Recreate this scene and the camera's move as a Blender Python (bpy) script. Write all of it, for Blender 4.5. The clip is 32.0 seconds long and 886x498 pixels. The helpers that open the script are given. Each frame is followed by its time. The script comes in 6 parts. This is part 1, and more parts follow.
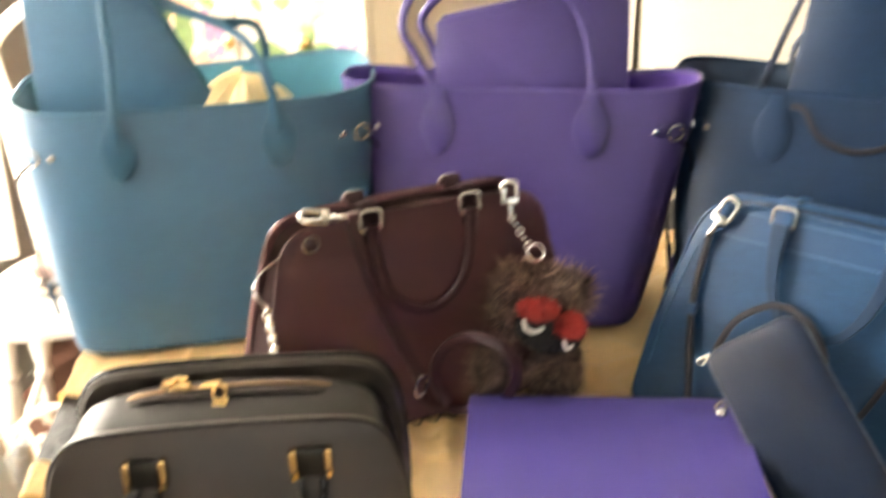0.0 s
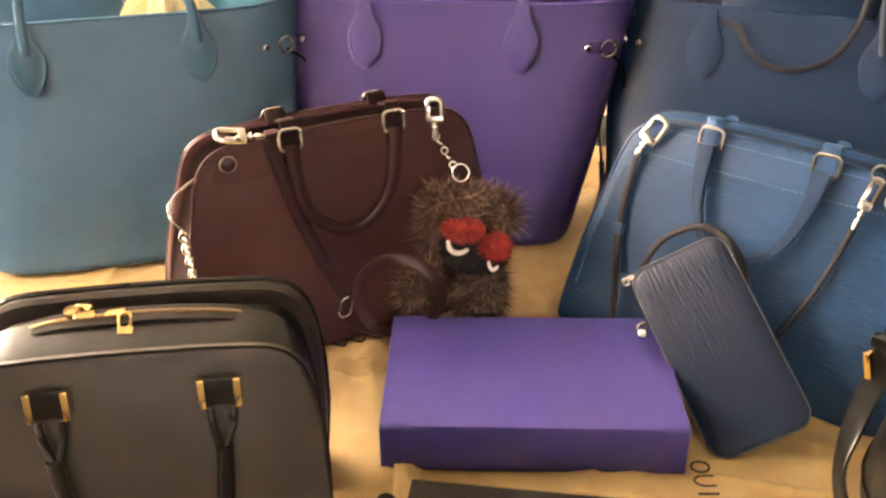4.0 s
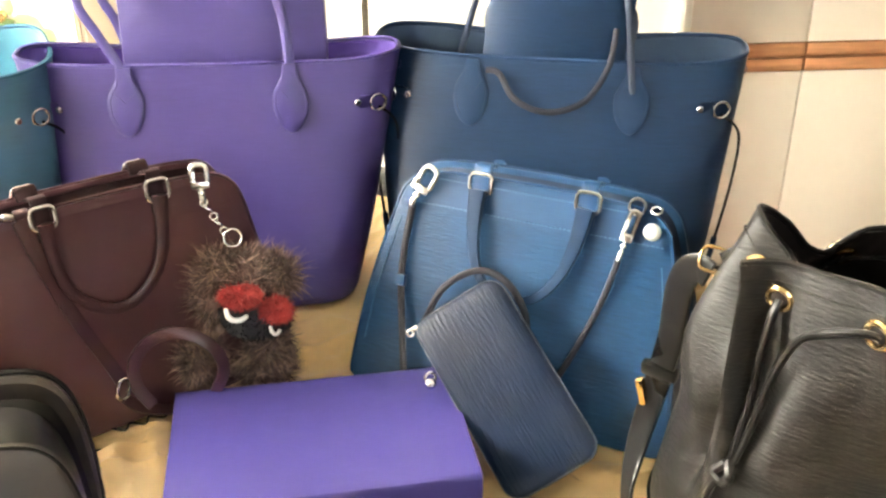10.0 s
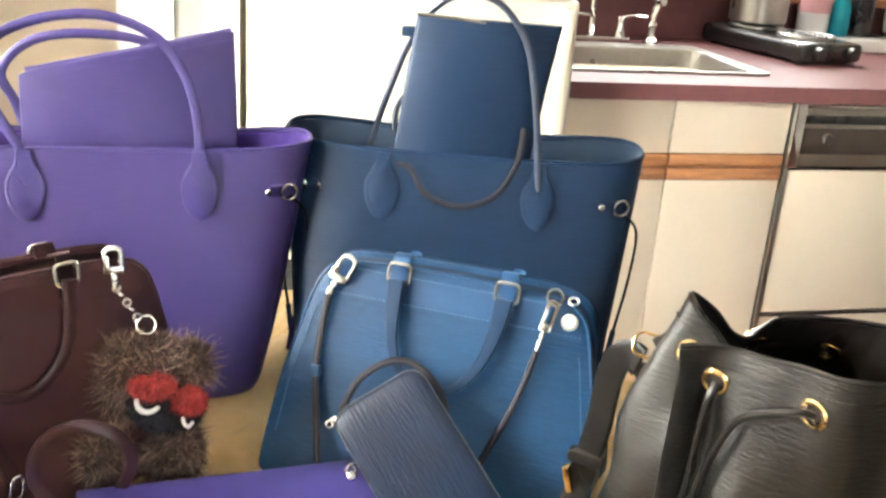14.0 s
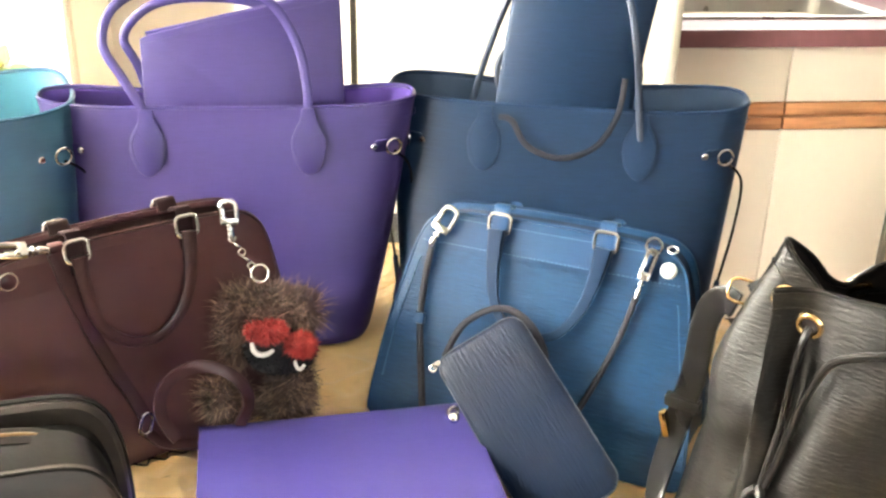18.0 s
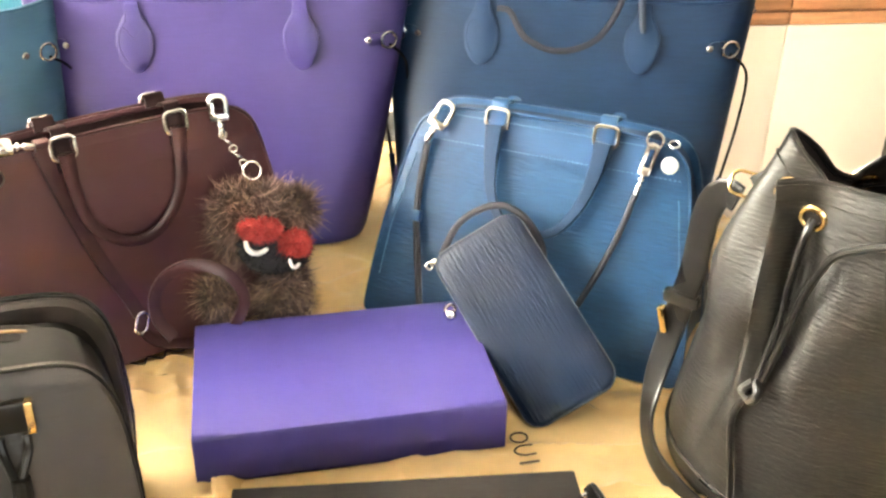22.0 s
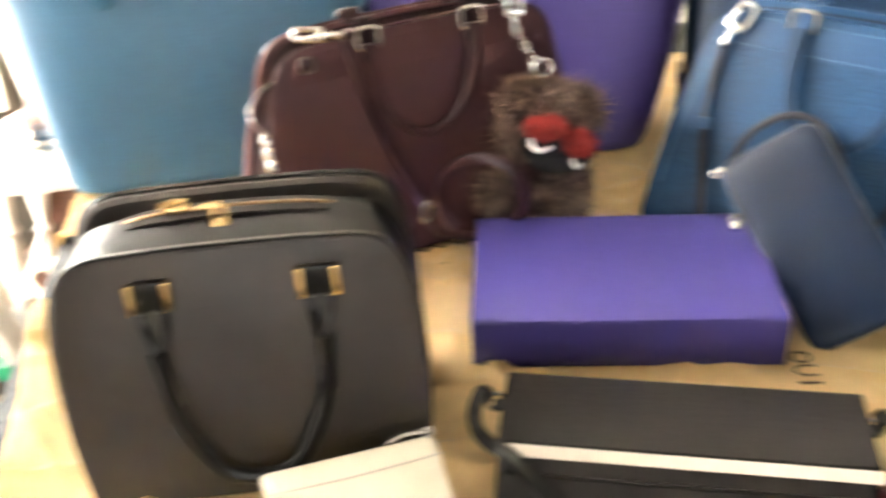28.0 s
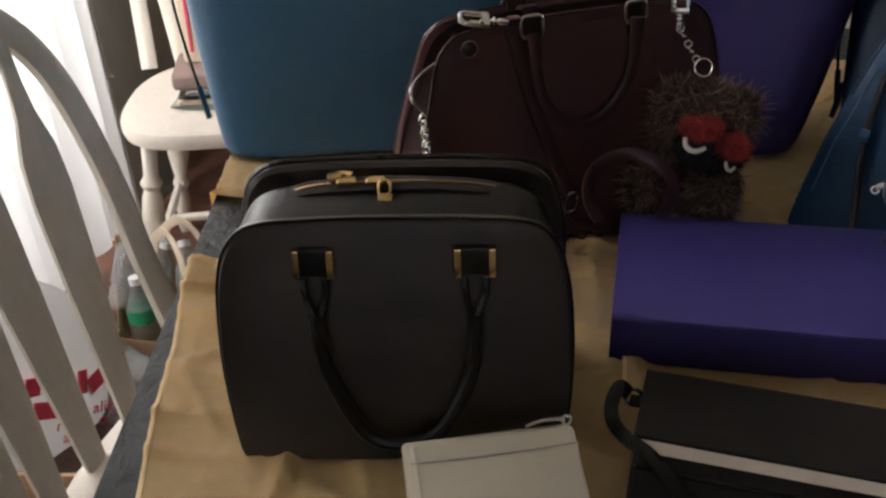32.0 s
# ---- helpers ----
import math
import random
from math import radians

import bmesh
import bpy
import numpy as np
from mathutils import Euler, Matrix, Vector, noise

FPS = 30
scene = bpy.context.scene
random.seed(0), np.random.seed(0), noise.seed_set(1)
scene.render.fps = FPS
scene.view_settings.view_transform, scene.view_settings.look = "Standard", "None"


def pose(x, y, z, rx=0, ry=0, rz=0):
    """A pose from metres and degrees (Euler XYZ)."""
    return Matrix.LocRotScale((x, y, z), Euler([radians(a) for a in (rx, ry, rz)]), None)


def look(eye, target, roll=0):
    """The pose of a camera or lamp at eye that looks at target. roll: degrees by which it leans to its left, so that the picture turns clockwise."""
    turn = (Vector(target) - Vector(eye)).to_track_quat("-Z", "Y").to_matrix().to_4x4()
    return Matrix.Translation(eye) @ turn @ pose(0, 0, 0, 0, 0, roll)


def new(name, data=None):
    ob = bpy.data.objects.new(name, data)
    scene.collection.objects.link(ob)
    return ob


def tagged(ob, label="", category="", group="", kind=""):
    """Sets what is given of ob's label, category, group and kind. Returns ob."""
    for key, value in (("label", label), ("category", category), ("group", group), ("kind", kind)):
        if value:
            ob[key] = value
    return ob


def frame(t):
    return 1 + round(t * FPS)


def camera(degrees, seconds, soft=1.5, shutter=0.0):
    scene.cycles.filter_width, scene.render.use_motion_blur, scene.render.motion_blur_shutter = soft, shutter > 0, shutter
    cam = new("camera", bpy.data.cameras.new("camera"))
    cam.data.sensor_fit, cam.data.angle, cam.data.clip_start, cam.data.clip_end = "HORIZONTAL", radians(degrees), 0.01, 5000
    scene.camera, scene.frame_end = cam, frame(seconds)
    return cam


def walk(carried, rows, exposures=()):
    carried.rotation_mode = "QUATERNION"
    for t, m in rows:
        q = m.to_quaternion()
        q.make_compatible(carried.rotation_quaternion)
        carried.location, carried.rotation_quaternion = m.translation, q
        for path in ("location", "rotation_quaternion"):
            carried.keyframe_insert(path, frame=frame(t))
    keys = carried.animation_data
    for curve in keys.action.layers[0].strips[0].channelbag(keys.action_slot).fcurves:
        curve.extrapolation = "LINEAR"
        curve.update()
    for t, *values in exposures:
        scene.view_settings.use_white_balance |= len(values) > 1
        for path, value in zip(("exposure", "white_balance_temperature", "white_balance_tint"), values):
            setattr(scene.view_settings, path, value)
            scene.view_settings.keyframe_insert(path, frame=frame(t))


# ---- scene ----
cam = camera(49.2, 32.0, soft=2.5, shutter=0.9)
PATH = [
    (0, (0.109, -1.122, 1.352), (-0.198, 0.677, 0.534), -1.8),
    (0.5, (0.105, -1.122, 1.36), (-0.287, 0.606, 0.432), -1.3),
    (1, (0.117, -1.122, 1.353), (-0.218, 0.629, 0.446), -1.1),
    (1.5, (0.126, -1.124, 1.365), (-0.184, 0.654, 0.503), -1.1),
    (2, (0.125, -1.124, 1.356), (-0.194, 0.658, 0.506), -1.1),
    (2.5, (0.121, -1.116, 1.361), (-0.2, 0.66, 0.498), -1.0),
    (3, (0.133, -1.114, 1.351), (-0.2, 0.654, 0.477), -1.3),
    (3.5, (0.134, -1.094, 1.351), (-0.074, 0.629, 0.356), 0.0),
    (5.5, (0.138, -1.112, 1.357), (-0.083, 0.653, 0.442), -1.4),
    (6, (0.134, -1.112, 1.355), (-0.088, 0.655, 0.447), -1.1),
    (6.5, (0.134, -1.11, 1.356), (-0.088, 0.658, 0.448), -1.1),
    (7, (0.17, -1.091, 1.359), (0.102, 0.683, 0.439), -0.2),
    (7.5, (0.19, -1.08, 1.352), (0.358, 0.689, 0.434), 0.9),
    (8, (0.183, -1.083, 1.35), (0.421, 0.678, 0.431), 1.3),
    (8.5, (0.178, -1.086, 1.353), (0.384, 0.696, 0.466), 0.7),
    (9, (0.181, -1.085, 1.353), (0.375, 0.697, 0.467), 0.0),
    (9.5, (0.18, -1.083, 1.355), (0.367, 0.701, 0.47), -0.0),
    (10, (0.176, -1.081, 1.352), (0.34, 0.7, 0.457), -0.1),
    (10.5, (0.179, -1.069, 1.355), (0.416, 0.72, 0.493), 0.8),
    (11, (0.154, -1.062, 1.35), (0.539, 0.739, 0.569), 2.1),
    (11.5, (0.113, -1.058, 1.336), (0.644, 0.726, 0.604), 5.0),
    (12, (0.089, -1.071, 1.339), (0.676, 0.713, 0.652), 7.1),
    (12.5, (0.102, -1.069, 1.341), (0.571, 0.75, 0.655), 5.0),
    (13, (0.115, -1.071, 1.343), (0.595, 0.755, 0.681), 3.6),
    (13.5, (0.11, -1.073, 1.342), (0.59, 0.746, 0.665), 3.9),
    (14, (0.11, -1.08, 1.339), (0.578, 0.738, 0.65), 4.2),
    (14.5, (0.109, -1.084, 1.336), (0.565, 0.715, 0.592), 4.6),
    (16.5, (0.111, -1.096, 1.344), (0.482, 0.711, 0.571), 2.6),
    (17, (0.113, -1.103, 1.344), (0.443, 0.715, 0.579), 1.8),
    (17.5, (0.115, -1.105, 1.343), (0.393, 0.711, 0.552), 1.9),
    (18, (0.119, -1.107, 1.342), (0.354, 0.719, 0.56), 1.2),
    (18.5, (0.121, -1.103, 1.342), (0.369, 0.714, 0.544), 0.9),
    (19, (0.122, -1.098, 1.337), (0.366, 0.716, 0.53), 0.8),
    (19.5, (0.128, -1.093, 1.317), (0.388, 0.658, 0.386), 1.6),
    (20, (0.125, -1.079, 1.327), (0.383, 0.636, 0.331), 1.7),
    (20.5, (0.124, -1.083, 1.33), (0.361, 0.648, 0.358), 1.5),
    (21, (0.126, -1.088, 1.325), (0.357, 0.647, 0.357), 1.3),
    (21.5, (0.125, -1.091, 1.328), (0.356, 0.647, 0.366), 1.0),
    (22, (0.126, -1.095, 1.328), (0.35, 0.645, 0.368), 0.9),
    (22.5, (0.125, -1.098, 1.328), (0.35, 0.644, 0.371), 0.9),
    (23, (0.122, -1.094, 1.325), (0.352, 0.647, 0.368), 1.1),
    (23.5, (0.127, -1.094, 1.328), (0.353, 0.65, 0.375), 0.8),
    (24, (0.12, -1.092, 1.325), (0.308, 0.636, 0.336), 0.2),
    (24.5, (0.115, -1.098, 1.319), (0.197, 0.614, 0.289), -1.3),
    (25, (0.128, -1.086, 1.317), (0.075, 0.584, 0.217), -2.0),
    (25.5, (0.126, -1.08, 1.322), (0.051, 0.586, 0.218), -2.3),
    (27.5, (0.132, -1.091, 1.324), (0.015, 0.58, 0.232), -2.8),
    (28, (0.1, -1.11, 1.308), (-0.196, 0.548, 0.228), -3.9),
    (28.5, (0.062, -1.128, 1.316), (-0.411, 0.446, 0.177), -3.5),
    (29, (0.059, -1.135, 1.317), (-0.447, 0.414, 0.158), -3.1),
    (29.5, (0.063, -1.141, 1.318), (-0.456, 0.402, 0.156), -3.2),
    (30, (0.067, -1.137, 1.314), (-0.456, 0.408, 0.157), -3.1),
    (30.5, (0.071, -1.137, 1.323), (-0.41, 0.486, 0.257), -2.6),
    (31, (0.069, -1.138, 1.32), (-0.419, 0.479, 0.248), -2.6),
    (31.5, (0.066, -1.133, 1.319), (-0.44, 0.462, 0.223), -2.8),
    (32, (0.065, -1.128, 1.32), (-0.436, 0.465, 0.22), -2.7),
]
# seconds, stops, kelvin, tint
EXPOSURES = [(0, 0.75, 7300, 10), (0.3, -0.25, 7400, 12), (0.5, -0.8, 7400, 15), (1, -0.65, 7400, 17), (1.4, 0.1, 7900, 17), (2, 0.24, 8700, 22), (3, 0.40, 8900, 26), (3.6, 0.75, 8900, 22),
             (6, 1.2, 8900, 18), (7, 1.36, 9000, 17), (8, 1.32, 6950, 8), (9, 1.37, 6850, 6), (10.5, 1.28, 6750, 6), (12, 1.07, 6500, 6), (13, 1.12, 6450, 6), (14, 1.17, 6450, 6),
             (17, 1.39, 6700, 6), (18, 1.42, 6700, 6), (19.5, 1.45, 6750, 4), (20, 1.3, 6900, 5), (21, 1.68, 7000, 5), (23, 1.8, 7100, 6), (25, 1.65, 7100, 7), (27.5, 1.55, 7050, 6),
             (28, 1.1, 6700, 8), (28.4, -0.25, 6000, 9), (28.8, -1.5, 6000, 10), (29.2, -1.65, 6000, 10), (30, -1.5, 6050, 10), (30.5, -1.7, 6200, 12), (31, -1.7, 6200, 12), (32, -1.65, 6200, 12)]
walk(cam, [(t, look(eye, target, roll)) for t, eye, target, roll in PATH], EXPOSURES)

# ---- world and light ----
world = bpy.data.worlds.new("sky")
scene.world = world
world.use_nodes = True
wn = world.node_tree.nodes
sky = wn.new("ShaderNodeTexSky")
sky.sky_type, sky.sun_disc = "NISHITA", False
sky.sun_elevation, sky.sun_rotation = radians(35), radians(-110)
world.node_tree.links.new(sky.outputs[0], wn["Background"].inputs[0])
wn["Background"].inputs[1].default_value = 0.12


def area_lamp(name, eye, target, sx, sy, watts, colour):
    data = bpy.data.lights.new(name, "AREA")
    data.shape, data.size, data.size_y, data.energy, data.color = "RECTANGLE", sx, sy, watts, colour
    ob = new(name, data)
    ob.matrix_world = look(eye, target)
    return ob


# daylight in the openings: patio door at the left, kitchen window over the sink
area_lamp("patio_daylight", (-1.70, -0.02, 1.62), (0, -0.02, 1.35), 1.45, 0.95, 440, (1.0, 0.97, 0.92))
area_lamp("patio_low_daylight", (-1.70, -0.02, 0.62), (0, -0.02, 0.45), 1.45, 0.75, 20, (1.0, 0.97, 0.92))
area_lamp("sink_daylight", (1.75, 2.26, 1.55), (0.7, 0, 0.8), 1.15, 0.78, 18, (1.0, 0.97, 0.92))
# fill added behind the camera to brighten the bag fronts; no source known there
area_lamp("rear_fill", (0.6, -2.55, 1.6), (0.3, 0, 0.9), 1.7, 1.0, 7.0, (1.0, 0.95, 0.88))

# ---- materials ----
def mat(name, colour, rough=0.5, metal=0.0, vary=0.12, scale=6.0, bump=0.0, bscale=(80, 80, 80), coat=0.0, bdetail=3.0, spec=0.5,
        sheen=0.0, wear=0.0, trans=0.0, dist=0.0015, rvary=0.1):
    """Principled material with colour variation at two scales, and fine relief that may be stretched along an axis."""
    m = bpy.data.materials.new(name)
    m.use_nodes = True
    nt, b = m.node_tree, m.node_tree.nodes["Principled BSDF"]

    def N(kind, **values):
        node = nt.nodes.new(kind)
        for key, value in values.items():
            node.inputs[key].default_value = value
        return node

    L = nt.links.new
    tc = N("ShaderNodeTexCoord")
    n1 = N("ShaderNodeTexNoise", Scale=scale, Detail=4.0)
    n2 = N("ShaderNodeTexNoise", Scale=scale * 14, Detail=3.0)
    L(tc.outputs["Object"], n1.inputs["Vector"]), L(tc.outputs["Object"], n2.inputs["Vector"])
    mix = N("ShaderNodeMath")
    mix.operation = "MULTIPLY_ADD"
    mix.inputs[1].default_value = 0.45
    L(n2.outputs[0], mix.inputs[0]), L(n1.outputs[0], mix.inputs[2])
    ramp = N("ShaderNodeMapRange")
    ramp.inputs[1].default_value, ramp.inputs[2].default_value = 0.45, 1.0
    ramp.inputs[3].default_value, ramp.inputs[4].default_value = 1 - vary, 1 + vary
    L(mix.outputs[0], ramp.inputs[0])
    mul = N("ShaderNodeVectorMath")
    mul.operation = "SCALE"
    mul.inputs[0].default_value = colour
    L(ramp.outputs[0], mul.inputs["Scale"])
    L(mul.outputs[0], b.inputs["Base Color"])
    rr = N("ShaderNodeMapRange")
    rr.inputs[3].default_value, rr.inputs[4].default_value = max(rough - rvary, 0.02), min(rough + rvary, 1)
    L(n1.outputs[0], rr.inputs[0]), L(rr.outputs[0], b.inputs["Roughness"])
    b.inputs["Metallic"].default_value, b.inputs["Coat Weight"].default_value = metal, coat
    b.inputs["Coat Roughness"].default_value, b.inputs["Specular IOR Level"].default_value = 0.25, spec
    b.inputs["Sheen Weight"].default_value, b.inputs["Transmission Weight"].default_value = sheen, trans
    if bump:
        mp = N("ShaderNodeMapping")
        mp.inputs["Scale"].default_value = bscale
        nb = N("ShaderNodeTexNoise", Scale=1.0, Detail=bdetail, Roughness=0.6, Distortion=0.4)
        bp = N("ShaderNodeBump", Strength=bump, Distance=dist)
        L(tc.outputs["Object"], mp.inputs[0]), L(mp.outputs[0], nb.inputs["Vector"])
        L(nb.outputs[0], bp.inputs["Height"]), L(bp.outputs[0], b.inputs["Normal"])
        if wear:
            wr = N("ShaderNodeMapRange")
            wr.inputs[1].default_value, wr.inputs[2].default_value = 0.3, 0.7
            wr.inputs[3].default_value, wr.inputs[4].default_value = 1 - wear, 1 + wear
            w2 = N("ShaderNodeVectorMath")
            w2.operation = "SCALE"
            L(nb.outputs[0], wr.inputs[0]), L(mul.outputs[0], w2.inputs[0]), L(wr.outputs[0], w2.inputs["Scale"])
            L(w2.outputs[0], b.inputs["Base Color"])
    return m


EPI = (28, 28, 420)  # leather grain: long level ripples
